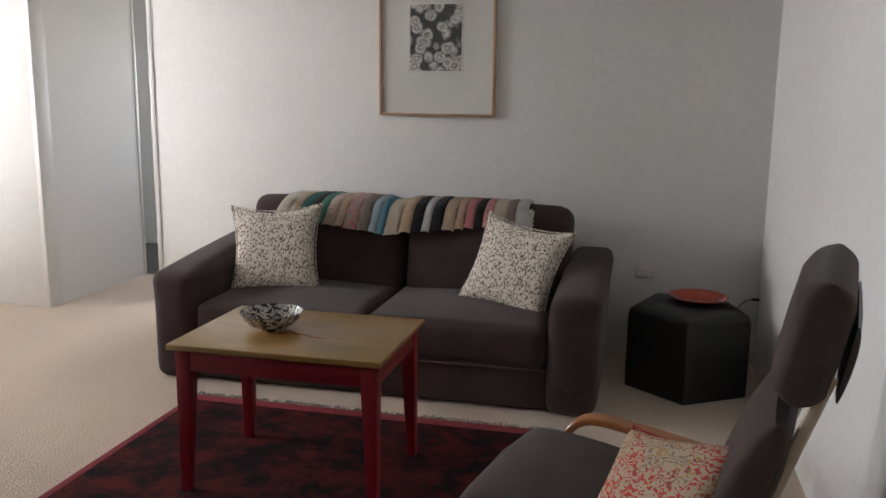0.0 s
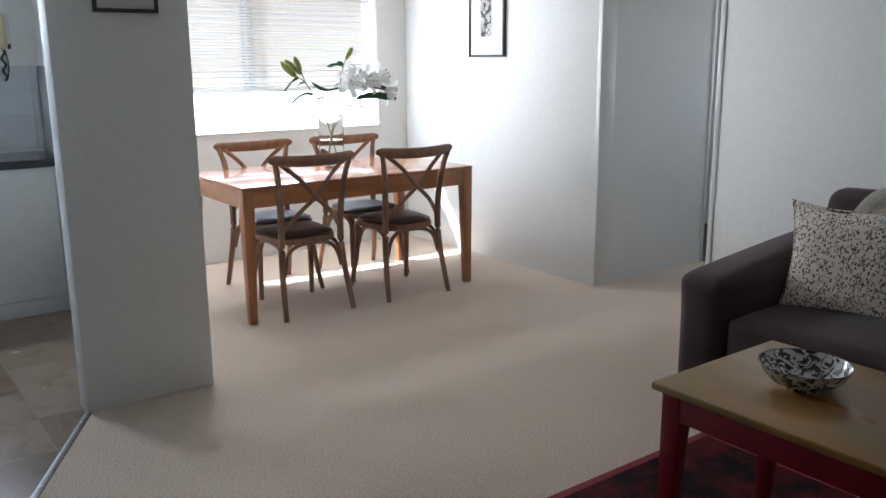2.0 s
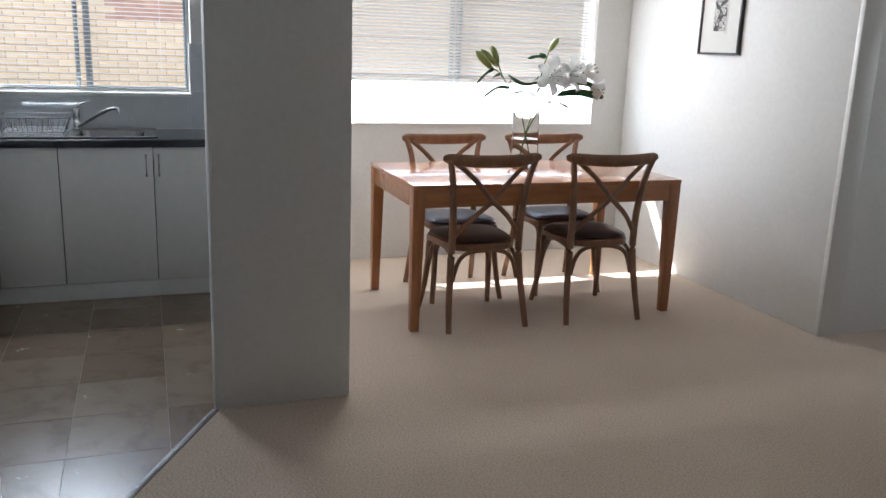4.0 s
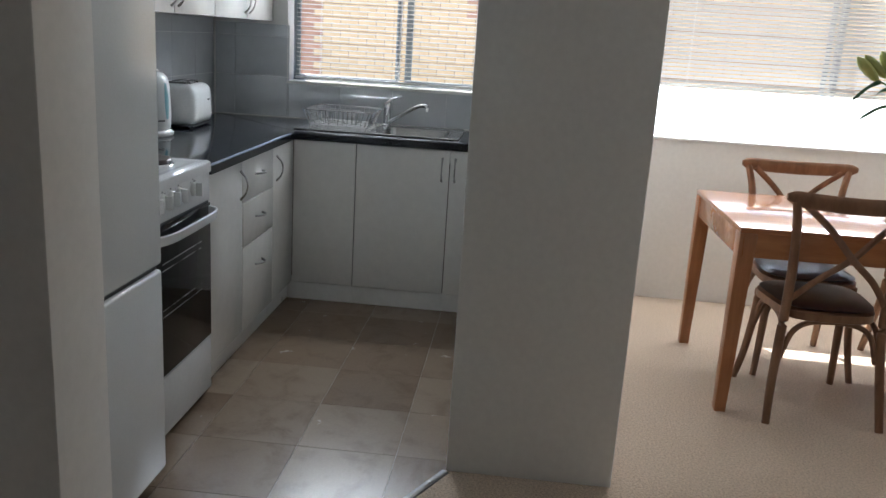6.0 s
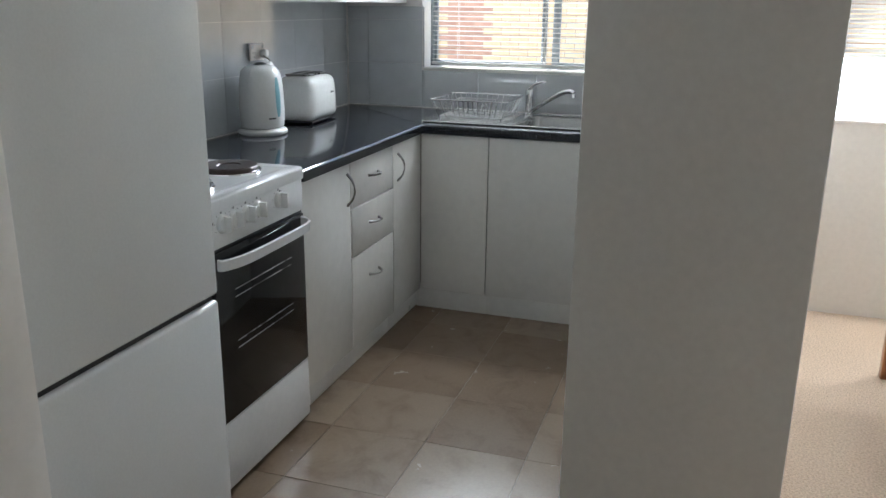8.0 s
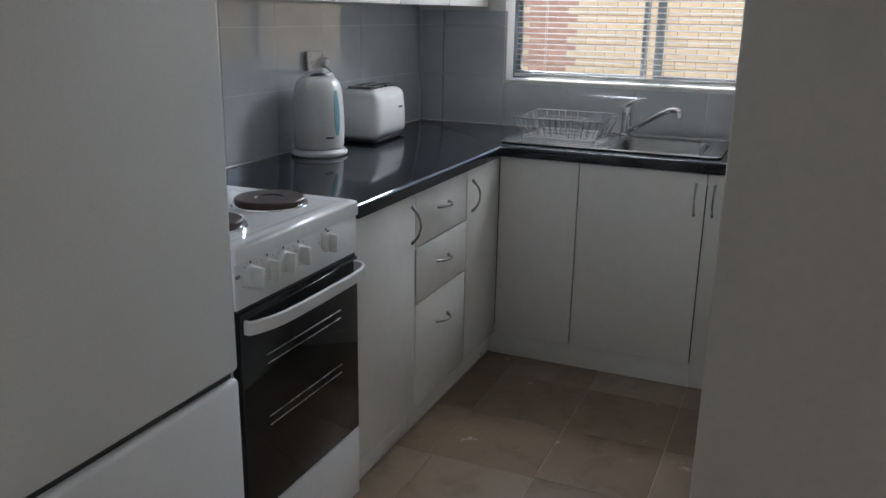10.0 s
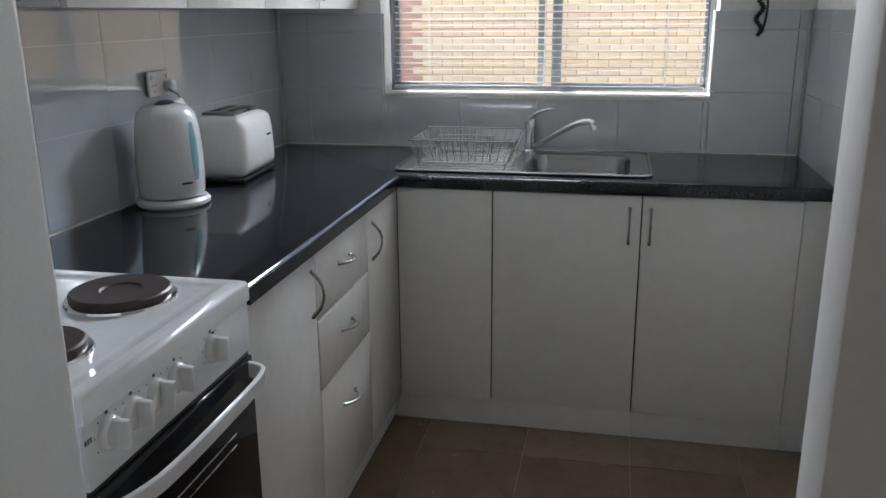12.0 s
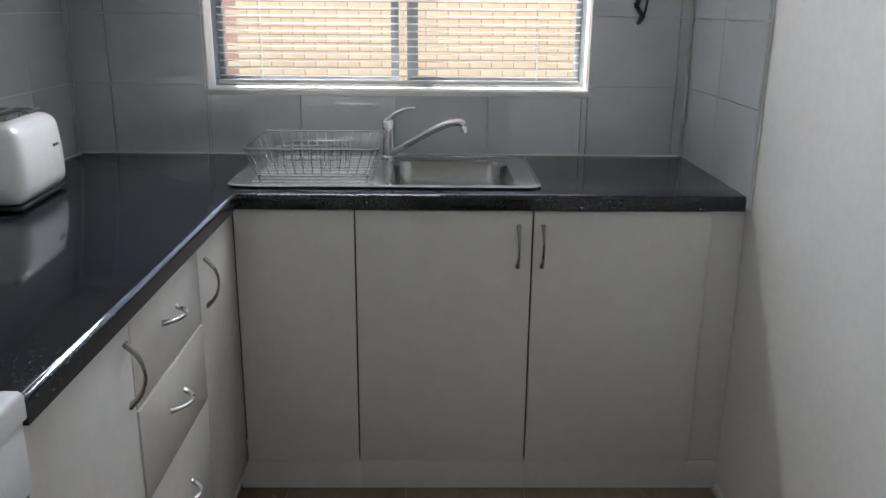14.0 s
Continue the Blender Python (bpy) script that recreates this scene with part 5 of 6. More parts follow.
    flower((0.02, 0.335, 0.55), 70, 25, 0.092)
    flower((0.04, 0.385, 0.48), 80, -25, 0.085)
    flower((-0.05, 0.20, 0.54), 165, 20, 0.085)


lily_vase()


# ---- pictures ----
def picture(name, m, w, h, fw, depth, mat_f, art, art_mat, label):
    """A framed print; local -y looks into the room, origin at the lower left outer corner."""
    ob = thing(name, label, "picture", m)
    part("backing", box(fw * 0.5, w - fw * 0.5, -depth * 0.55, -0.002, fw * 0.5, h - fw * 0.5), M_MAT, ob, "off-white mat board", False)
    for x0, x1, z0, z1 in ((0, fw, 0, h), (w - fw, w, 0, h), (fw, w - fw, 0, fw), (fw, w - fw, h - fw, h)):
        part("frame_bar", box(x0, x1, -depth, 0.0, z0, z1, 0.002), mat_f, ob)
    a0, a1, b0, b1 = art
    part("print", box(a0, a1, -depth * 0.55 - 0.0015, -depth * 0.55 + 0.001, b0, b1), art_mat, ob, "black and white etching", False)
    pl = part("plate_mark", box(a0 - 0.014, a1 + 0.014, -depth * 0.55 - 0.0008, -depth * 0.55 + 0.0005, b0 - 0.014, b1 + 0.014, 0.0003), M_MAT, ob)
    return ob


picture("framed_print", pose(-1.434, YN, 1.322), 0.672, 0.86, 0.014, 0.03, M_PICFRAME, (0.180, 0.478, 0.252, 0.614), M_PRINT, "framed etching of tulips in a pale wooden frame")
picture("framed_print", pose(-5.047, YN, 1.462), 0.389, 0.56, 0.013, 0.025, M_BLACKFRAME, (0.125, 0.245, 0.14, 0.42), M_PRINT2, "small framed etching in a dark frame")
picture("framed_print", pose(PIER_X, 2.055, 1.622, 0, 0, 90), 0.25, 0.36, 0.014, 0.022, M_BLACKFRAME, (0.07, 0.18, 0.10, 0.26), M_PRINT2, "small picture in a black frame")



# ---- living room ----
def rug():
    x0, x1, y0, y1 = -1.975, -0.23, 1.55, 3.80
    ob = thing("rug", "dark red and black tribal wool rug with fringe", "rug")
    e = 0.035
    bm = box(x0 + e, x1 - e, y0 + e * 2, y1 - e * 2, 0.0, 0.014, 0.004)
    part("rug_field", bm, M_RUG, ob)
    for a in ((x0, x0 + e, y0 + e * 2, y1 - e * 2), (x1 - e, x1, y0 + e * 2, y1 - e * 2), (x0, x1, y0, y0 + e * 2), (x0, x1, y1 - e * 2, y1)):
        part("border", box(*a, 0.0, 0.011, 0.003), M_RUGEDGE, ob, "faded pink red border")
    R = random.Random(3)
    for yy, s in ((y0, -1), (y1, 1)):
        fr = bmesh.new()
        x = x0 + 0.01
        while x < x1 - 0.01:
            ln = R.uniform(0.022, 0.05)
            w = R.uniform(-0.02, 0.02)
            sweep([(x, yy - s * 0.004, 0.008), (x + w * 0.5, yy + s * ln * 0.5, R.uniform(0.006, 0.014)), (x + w, yy + s * ln, 0.0035)], [0.0036, 0.003, 0.0022], 5, bm=fr)
            x += R.uniform(0.006, 0.012)
        ob2 = part("fringe", fr, M_FRINGE, ob, "grey knotted fringe")
        ob2["kind"] = "stuff"


rug()


def coffee_table():
    x0, x1, y0, y1 = -1.532, -0.742, 2.872, 3.445
    z0 = 0.014
    ob = thing("coffee_table", "low table with stained pine top and red painted legs", "table")
    part("tabletop", box(x0, x1, y0, y1, 0.548, 0.570, 0.005, seg=3), M_CTOP, ob, "worn honey and green stained pine top")
    i = 0.022
    for a in ((x0 + i + 0.05, x1 - i - 0.05, y0 + i + 0.004, y0 + i + 0.022), (x0 + i + 0.05, x1 - i - 0.05, y1 - i - 0.022, y1 - i - 0.004),
              (x0 + i + 0.004, x0 + i + 0.022, y0 + i + 0.05, y1 - i - 0.05), (x1 - i - 0.022, x1 - i - 0.004, y0 + i + 0.05, y1 - i - 0.05)):
        part("apron", box(*a, 0.470, 0.5475, 0.002), M_REDPAINT, ob)
    for sx in (0, 1):
        for sy in (0, 1):
            lg = box(-0.028, 0.028, -0.028, 0.028, z0, 0.5475, 0.003)
            bmesh.ops.bisect_plane(lg, geom=lg.verts[:] + lg.edges[:] + lg.faces[:], plane_co=(0, 0, 0.45), plane_no=(0, 0, 1))
            for v in lg.verts:
                k = max(0.0, (0.45 - v.co.z) / 0.45)
                f = 1 - 0.42 * k
                v.co.x = (v.co.x - (0.028 if sx else -0.028)) * f + (0.028 if sx else -0.028)
                v.co.y = (v.co.y - (0.028 if sy else -0.028)) * f + (0.028 if sy else -0.028)
            lg.transform(Matrix.Translation((x1 - i - 0.028 if sx else x0 + i + 0.028, y1 - i - 0.028 if sy else y0 + i + 0.028, 0)))
            part("leg", lg, M_REDPAINT, ob)


coffee_table()
bw = thing("bowl", "white ceramic bowl with painted dark floral pattern", "bowl", Matrix.Translation((-1.262, 3.162, 0.570)) @ Matrix.Diagonal((1.07, 1.07, 0.82, 1)))
part("body", lathe([(0.0, 0.006), (0.042, 0.006), (0.042, 0.0), (0.048, 0.0), (0.05, 0.008), (0.078, 0.024), (0.098, 0.050), (0.108, 0.078), (0.111, 0.081), (0.106, 0.080), (0.094, 0.052), (0.074, 0.029), (0.045, 0.014), (0.0, 0.011)], 48), M_BOWL, bw)
part("rim", sweep([(0.1085 * math.cos(a), 0.1085 * math.sin(a), 0.0805) for a in [k * math.pi / 24 for k in range(48)]], 0.0018, 6, closed=True), M_BLACKFRAME, bw, "dark painted rim")


def sofa():
    x0, x1, yf, yb = -2.312, -0.085, 3.975, 4.99
    ob = thing("sofa", "dark brown velour two seater sofa", "sofa")
    aw = 0.235
    T3 = Matrix.Translation
    part("base", soft_box(x1 - x0 - 2 * aw + 0.04, yb - yf - 0.05, 0.205, 0.02, 6, m=T3(((x0 + x1) / 2, (yf + yb) / 2 + 0.02, 0.115))), M_SOFA, ob)
    for s, cx in ((-1, x0 + aw / 2), (1, x1 - aw / 2)):
        bm = soft_box(aw, yb - yf - 0.01, 0.60, 0.062, 14, (0.008, 0.012, 0.012), T3((cx, (yf + yb) / 2, 0.302)))
        for v in bm.verts:
            k = max(0.0, v.co.z - 0.30) / 0.30
            t = (v.co.y - yf) / (yb - yf)
            v.co.z += (-0.055 * (1 - t) + 0.035 * t) * k
            v.co.x += s * 0.030 * k * k * (0.4 + 0.6 * t)
        part("arm", bm, M_SOFA, ob, "", "soft")
    w = (x1 - x0 - 2 * aw) / 2
    for i in range(2):
        cx = x0 + aw + w * (i + 0.5)
        bm = soft_box(w - 0.004, 0.80, 0.20, 0.045, 14, (0.0, 0.018, 0.028), T3((cx, yf + 0.415, 0.305)))
        part("seat_cushion", bm, M_SOFA, ob)
        bm = soft_box(w + 0.012, 0.23, 0.52, 0.075, 14, (0.0, 0.045, 0.012), Matrix.Rotation(radians(-10), 4, 'X'))
        bm.transform(T3((cx + (-0.004 if i == 0 else 0.036), 4.755, 0.605)))
        part("back_cushion", bm, M_SOFA, ob)
    part("back_frame", soft_box(x1 - x0 - 0.44, 0.10, 0.74, 0.04, 6, m=T3(((x0 + x1) / 2, yb - 0.055, 0.375))), M_SOFA, ob)
    pp = curve_pts([(x0 + aw + 0.01, yf + 0.008, 0.215), ((x0 + x1) / 2, yf + 0.003, 0.212), (x1 - aw - 0.01, yf + 0.008, 0.215)], 8)
    part("piping", sweep(pp, 0.005, 6), M_SOFA, ob)


sofa()


def scatter_cushion(name, m, size, mat, label, mat_back=None, thick=0.14):
    ob = thing(name, label, "cushion", m)
    bm = bmesh.new()
    n = 18
    back = bmesh.new()
    R = random.Random(len(label))
    for side, tgt in ((1, bm), (-1, back if mat_back else bm)):
        grid = []
        for i in range(n + 1):
            row = []
            for j in range(n + 1):
                u, v = -1 + 2 * i / n, -1 + 2 * j / n
                pull = 1 - 0.19 * (1 - v * v) * abs(u) ** 3
                pull2 = 1 - 0.19 * (1 - u * u) * abs(v) ** 3
                h = thick / 2 * ((1 - u ** 4) * (1 - v ** 4)) ** 0.5
                wr = 0.006 * noise.noise(Vector((u * 3, v * 3, side * 2.0 + size)))
                row.append(tgt.verts.new((u * size / 2 * pull, v * size / 2 * pull2, side * (h + wr * (1 - max(abs(u), abs(v)) ** 4)))))
            grid.append(row)
        for i in range(n):
            for j in range(n):
                f = (grid[i][j], grid[i + 1][j], grid[i + 1][j + 1], grid[i][j + 1])
                tgt.faces.new(f if side > 0 else f[::-1])
    if not mat_back:
        bmesh.ops.remove_doubles(bm, verts=bm.verts[:], dist=0.0004)
        back.free()
        part("cover", bm, mat, ob)
    else:
        part("front_cover", bm, mat, ob)
        part("back_cover", back, mat_back, ob, "plain red back")
    e = []
    for k in range(4):
        a, b2 = [Vector(((-1, -1), (1, -1), (1, 1), (-1, 1))[q % 4]) for q in (k, k + 1)]
        for t in range(10):
            p = a.lerp(b2, t / 10)
            f = 1 - 0.15 * (1 - min(abs(p.x), abs(p.y)) ** 2)
            e.append((p.x * size / 2 * (f if abs(p.x) > abs(p.y) else 1), p.y * size / 2 * (f if abs(p.y) >= abs(p.x) else 1), 0))
    part("piping", sweep(e, 0.0035, 6, closed=True, up=Vector((0, 0, 1))), mat_back or mat, ob)
    return ob


scatter_cushion("scatter_cushion", pose(-1.845, 4.46, 0.60, 72, -3, 8), 0.515, M_VINE, "off-white cushion printed with brown vines, by the sofa arm")
scatter_cushion("scatter_cushion", pose(-0.540, 4.44, 0.59, 66, 9, -18), 0.505, M_VINE, "off-white cushion printed with brown vines, leaning in the sofa corner")


def throw():
    """A knitted striped throw laid over the sofa back; each stripe is a band of wool."""
    ob = thing("throw_blanket", "striped chunky wool throw over the sofa back", "blanket")
    cols = [("cream", (0.62, 0.58, 0.50)), ("beige", (0.44, 0.36, 0.26)), ("teal", (0.03, 0.13, 0.11)), ("charcoal", (0.03, 0.035, 0.035)), ("green", (0.07, 0.22, 0.17)), ("cream_fleck", (0.58, 0.45, 0.36)),
            ("sand", (0.46, 0.36, 0.25)), ("pink_fleck", (0.48, 0.20, 0.20)), ("taupe", (0.22, 0.17, 0.14)), ("grey_blue", (0.30, 0.38, 0.40)), ("blue", (0.10, 0.25, 0.32)), ("ecru", (0.60, 0.52, 0.38)),
            ("tan", (0.47, 0.35, 0.23)), ("black", (0.016, 0.014, 0.014)), ("white", (0.66, 0.65, 0.61)), ("black", (0.016, 0.014, 0.014)), ("oat", (0.46, 0.36, 0.26)), ("peach", (0.48, 0.33, 0.22)),
            ("pink", (0.52, 0.20, 0.20)), ("black", (0.016, 0.014, 0.014)), ("rose", (0.50, 0.22, 0.22)), ("ecru", (0.58, 0.48, 0.34)), ("taupe", (0.20, 0.16, 0.13)), ("white", (0.66, 0.65, 0.62))]
    widths = [1.5, 1.0, 1.2, 0.8, 1.0, 1.3, 0.9, 1.5, 1.2, 1.0, 0.7, 1.6, 1.2, 1.1, 0.9, 1.2, 1.3, 0.9, 1.0, 0.9, 0.9, 1.3, 1.0, 1.2]
    x0, x1 = -1.825, -0.50
    tot = sum(widths)
    R = random.Random(11)
    cache = {}
    x = x0
    for i, ((nm, c), wd) in enumerate(zip(cols, widths)):
        w = (x1 - x0) * wd / tot
        if nm not in cache:
            cache[nm] = throw_mat("wool_" + nm, tuple(q * min(2.0, 0.92 / max(c)) for q in c), (0.62, 0.56, 0.48) if "fleck" in nm else None)
        bm = bmesh.new()
        u0 = (x - x0) / (x1 - x0)
        um = u0 + w / (x1 - x0) / 2
        drop = 0.035 + 0.055 * math.sin(math.pi * min(1, um * 1.1)) ** 2 + R.uniform(-0.003, 0.003)
        path = [(4.575, 0.818 - drop - 0.02), (4.588, 0.818 - drop * 0.5), (4.610, 0.848), (4.66, 0.884), (4.73, 0.892), (4.81, 0.880), (4.87, 0.84), (4.885, 0.80)]
        line = curve_pts([(0, y, z) for y, z in path], 7)
        nx = 8
        grid = []
        for k in range(nx + 1):
            f = k / nx
            xx = x - w * 0.03 + w * 1.06 * f
            puff = 0.008 * math.sin(math.pi * f) ** 0.5
            dip = -0.018 * math.exp(-((xx + 1.2) / 0.06) ** 2)
            col = []
            for j, p in enumerate(line):
                wob = 0.006 * noise.noise(Vector((xx * 14, p.y * 14, i))) + 0.0045 * noise.noise(Vector((xx * 70, p.y * 80 + p.z * 80, i)))
                ny = -0.8 if j < len(line) * 0.35 else 0
                sh = -0.10 * (1 - um) * max(0.0, 1 - j / (len(line) * 0.55))
                col.append(bm.verts.new((xx + wob + sh, p.y + ny * puff + wob, p.z + puff + dip + wob)))
            grid.append(col)
        for a, e in zip(grid, grid[1:]):
            for j in range(len(line) - 1):
                bm.faces.new((a[j], e[j], e[j + 1], a[j + 1]))
        bmesh.ops.solidify(bm, geom=bm.faces[:], thickness=-0.012)
        part("stripe", bm, cache[nm], ob, nm.replace("_", " ") + " wool stripe")
        x += w
    fr = bmesh.new()
    for k in range(60):
        for xx, s in ((x0, -1), (x1, 1)):
            z = 0.74 + 0.12 * (k / 60)
            y = 4.575 + 0.06 * (k / 60) - 0.012
            sweep([(xx, y, z), (xx + s * R.uniform(0.008, 0.02), y + R.uniform(-0.01, 0.01), z + R.uniform(-0.015, 0.015)), (xx + s * R.uniform(0.015, 0.03), y + R.uniform(-0.01, 0.012), z + R.uniform(-0.03, 0.02))], 0.003, 5, bm=fr)
    part("fringe", fr, cache["cream"], ob, "cream woollen fringe")["kind"] = "stuff"


throw()


def ottoman():
    cx, cy, R0, h = 0.325, 4.60, 0.305, 0.42
    ob = thing("ottoman", "black pentagonal fabric ottoman", "ottoman", Matrix.Translation((cx, cy, 0)))
    bm = bmesh.new()
    def ring(r, z, rc):
        pts = []
        for k in range(5):
            a0 = radians(267 + 72 * k)
            c = Vector((math.cos(a0), math.sin(a0))) * (r - rc / math.cos(radians(36)))
            for j in range(-3, 4):
                a = a0 + radians(12 * j)
                pts.append(bm.verts.new((c.x + rc * math.cos(a), c.y + rc * math.sin(a), z)))
        return pts
    loops = [ring(R0, 0.0, 0.012), ring(R0 + 0.004, 0.1, 0.012), ring(R0 + 0.002, h - 0.04, 0.016), ring(R0 - 0.006, h - 0.016, 0.022), ring(R0 - 0.028, h - 0.002, 0.03), ring(R0 - 0.12, h + 0.006, 0.03)]
    for p, q in zip(loops, loops[1:]):
        for i in range(len(p)):
            j = (i + 1) % len(p)
            bm.faces.new((p[i], p[j], q[j], q[i]))
    bm.faces.new(loops[-1])
    bm.faces.new(loops[0][::-1])
    part("cover", bm, M_OTTOMAN, ob)
    for k in range(5):
        a = radians(267 + 72 * k)
        part("seam", sweep([(math.cos(a) * (R0 - 0.002), math.sin(a) * (R0 - 0.002), 0.005), (math.cos(a) * (R0 - 0.001), math.sin(a) * (R0 - 0.001), h - 0.05)], 0.0022, 6), M_OTTOMAN, ob)


ottoman()
pl = thing("plate", "red terracotta plate with a ribbed rim", "plate", Matrix.Translation((0.37, 4.66, 0.426)))
bm = lathe([(0.0, 0.004), (0.06, 0.004), (0.062, 0.0), (0.07, 0.0), (0.10, 0.012), (0.142, 0.026), (0.148, 0.031), (0.143, 0.034), (0.10, 0.021), (0.074, 0.011), (0.0, 0.009)], 72)
for v in bm.verts:
    r = math.hypot(v.co.x, v.co.y)
    if r > 0.08:
        v.co.z += 0.0018 * math.sin(36 * math.atan2(v.co.y, v.co.x))
part("body", bm, M_CLAY, pl)

cab = thing("aerial_cable", "black cable running up the wall corner", "cable")
part("cable", sweep(curve_pts([(0.60, 4.93, 0.006), (0.615, 4.95, 0.12), (0.595, 4.965, 0.24), (0.60, 4.97, 0.33), (0.64, 4.972, 0.372), (0.685, 4.975, 0.382), (0.706, 4.976, 0.382)], 8), 0.0032, 7), M_BLACKPL, cab)
part("connector", box(0.668, 0.708, 4.969, 4.983, 0.375, 0.389, 0.003), M_BLACKPL, cab)


def armchair():
    """Bentwood cantilever armchair with a padded seat and headrest; it faces local -x."""
    ob = thing("armchair", "bentwood cantilever armchair with brown suede cushions", "armchair", pose(0.125, 2.43, 0, 0, 0, -13))
    w = 0.53
    def lean(pts):
        return [Vector((p[0] - 0.005 * max(0.0, min(1.0, (p[2] - 0.45) / 0.4)), p[1], p[2])) for p in pts]
    v0 = 0.86
    side_v = [(v0 + (1 - v0) * math.sin(radians(k * 18)), 0.5 + 0.5 * math.cos(radians(k * 18))) for k in range(6)]
    flat_v = [(-0.6, 1), (-0.3, 1), (0.0, 1), (0.3, 1), (0.6, 1)]
    prof_v = [(-v, e) for v, e in side_v[::-1]] + flat_v + side_v
    def pad(line, th, width, name, mat, bulge=0.01):
        line = lean(line)
        bm = bmesh.new()
        n = len(line)
        ny = len(prof_v) - 1
        top, bot = [], []
        for i, p in enumerate(line):
            t = line[min(i + 1, n - 1)] - line[max(i - 1, 0)]
            nrm = Vector((-t.z, 0, t.x)).normalized()
            endk = min(1.0, min(i, n - 1 - i) / 7.0)
            rt, rb = [], []
            for j in range(ny + 1):
                v, vk = prof_v[j]
                ek = vk * math.sqrt(max(0.04, 1 - (1 - endk) ** 2))
                wy = width / 2 * v
                wob = 0.004 * noise.noise(Vector((p.x * 9, v * 3, p.z * 9)))
                rt.append(bm.verts.new(p + nrm * (th / 2 * ek + bulge * (1 - v * v) + wob) + Vector((0, wy, 0))))
                rb.append(bm.verts.new(p - nrm * (th / 2 * ek) + Vector((0, wy, 0))))
            top.append(rt)
            bot.append(rb)
        for i in range(n - 1):
            for j in range(ny):
                bm.faces.new((top[i][j], top[i + 1][j], top[i + 1][j + 1], top[i][j + 1]))
                bm.faces.new((bot[i][j], bot[i][j + 1], bot[i + 1][j + 1], bot[i + 1][j]))
            for j in (0, ny):
                bm.faces.new((top[i][j], bot[i][j], bot[i + 1][j], top[i + 1][j]))
        for i in (0, n - 1):
            for j in range(ny):
                bm.faces.new((top[i][j], top[i][j + 1], bot[i][j + 1], bot[i][j]))
        return part(name, bm, mat, ob)
    seat = curve_pts([(-0.42, 0, 0.36), (-0.36, 0, 0.40), (-0.15, 0, 0.385), (0.02, 0, 0.34), (0.09, 0, 0.335), (0.155, 0, 0.39), (0.235, 0, 0.58), (0.31, 0, 0.78)], 9)
    pad(seat, 0.11, w, "seat_pad", M_CHAIRPAD, 0.012)
    head = curve_pts([(0.332, 0, 0.825), (0.342, 0, 0.875), (0.354, 0, 0.93), (0.372, 0, 1.02), (0.382, 0, 1.085)], 9)
    pad(head, 0.108, w, "headrest", M_CHAIRPAD, 0.015)
    flap = curve_pts([(0.436, 0, 1.0), (0.428, 0, 0.93), (0.408, 0, 0.84)], 9)
    pad(flap, 0.02, w * 0.92, "headrest_flap", M_LEATHER, 0.0)
    for s in (-1, 1):
        y = s * 0.235
        rail = curve_pts([(-0.38, y, 0.325), (-0.15, y, 0.335), (0.02, y, 0.285), (0.11, y, 0.28), (0.21, y, 0.35), (0.285, y, 0.56), (0.345, y, 0.74), (0.395, y, 0.89)], 6)
        part("seat_rail", sweep(lean(rail), 0.014, 8, 0.6, up=Vector((0, 1, 0))), M_BIRCHPALE, ob, "pale laminated seat rail")
        y = s * 0.31
        armp = curve_pts([(0.40, y, 0.012), (0.10, y, 0.013), (-0.20, y, 0.015), (-0.30, y, 0.05), (-0.345, y, 0.18), (-0.335, y, 0.36), (-0.31, y, 0.445), (-0.24, y, 0.485), (-0.10, y, 0.475), (0.12, y, 0.445), (0.30, y, 0.405)], 7)
        part("arm_frame", strap(armp, 0.058, 0.023, (0, 1, 0)), M_BIRCH, ob, "orange brown bent laminated arm and leg frame")
    for x, z in ((-0.30, 0.31), (0.16, 0.27)):
        part("cross_rail", sweep([(x, -0.30, z), (x, 0.30, z)], 0.016, 10), M_BIRCH, ob)
    part("back_slat", box(0.305, 0.322, -0.235, 0.235, 0.66, 0.72, 0.004), M_BIRCHPALE, ob)


armchair()
nn = Vector((-0.60, -0.42, 0.68)).normalized()
hx = nn.cross(Vector((0, 0, 1))).normalized() * -1
seat_m = Matrix.Translation((0.150, 2.24, 0.49)) @ Matrix((hx, nn.cross(hx), nn)).transposed().to_4x4() @ Matrix.Rotation(radians(18), 4, 'Z')
scatter_cushion("scatter_cushion", seat_m, 0.42, M_PAISLEY, "paisley printed cushion with red back on the armchair", M_REDCLOTH, 0.15)


# ---- pieces: wall tiles, floor tiles, bricks ----
def shared_piece(name, data, m, parent):
    ob = new(name, data)
    ob.matrix_basis = m
    ob.parent = parent
    return ob


def tile_mesh(w, h, th, bev=0.0015):
    bm = box(-w / 2, w / 2, -h / 2, h / 2, 0, th)
    bmesh.ops.bevel(bm, geom=[e for e in bm.edges if e.verts[0].co.z > th / 2 and e.verts[1].co.z > th / 2], offset=bev, segments=1, affect='EDGES')
    bmesh.ops.recalc_face_normals(bm, faces=bm.faces[:])
    return bm


_tiles = {}
def tile_data(w, h, th, mat):
    key = (round(w, 3), round(h, 3), mat.name)
    if key not in _tiles:
        me = bpy.data.meshes.new("tile")
        bm = tile_mesh(w, h, th)
        bm.to_mesh(me)
        bm.free()
        me.materials.append(mat)
        _tiles[key] = me
    return _tiles[key]


def cells(lo, hi, lines):
    cuts = [lo] + [c for c in lines if lo + 0.01 < c < hi - 0.01] + [hi]
    return list(zip(cuts, cuts[1:]))


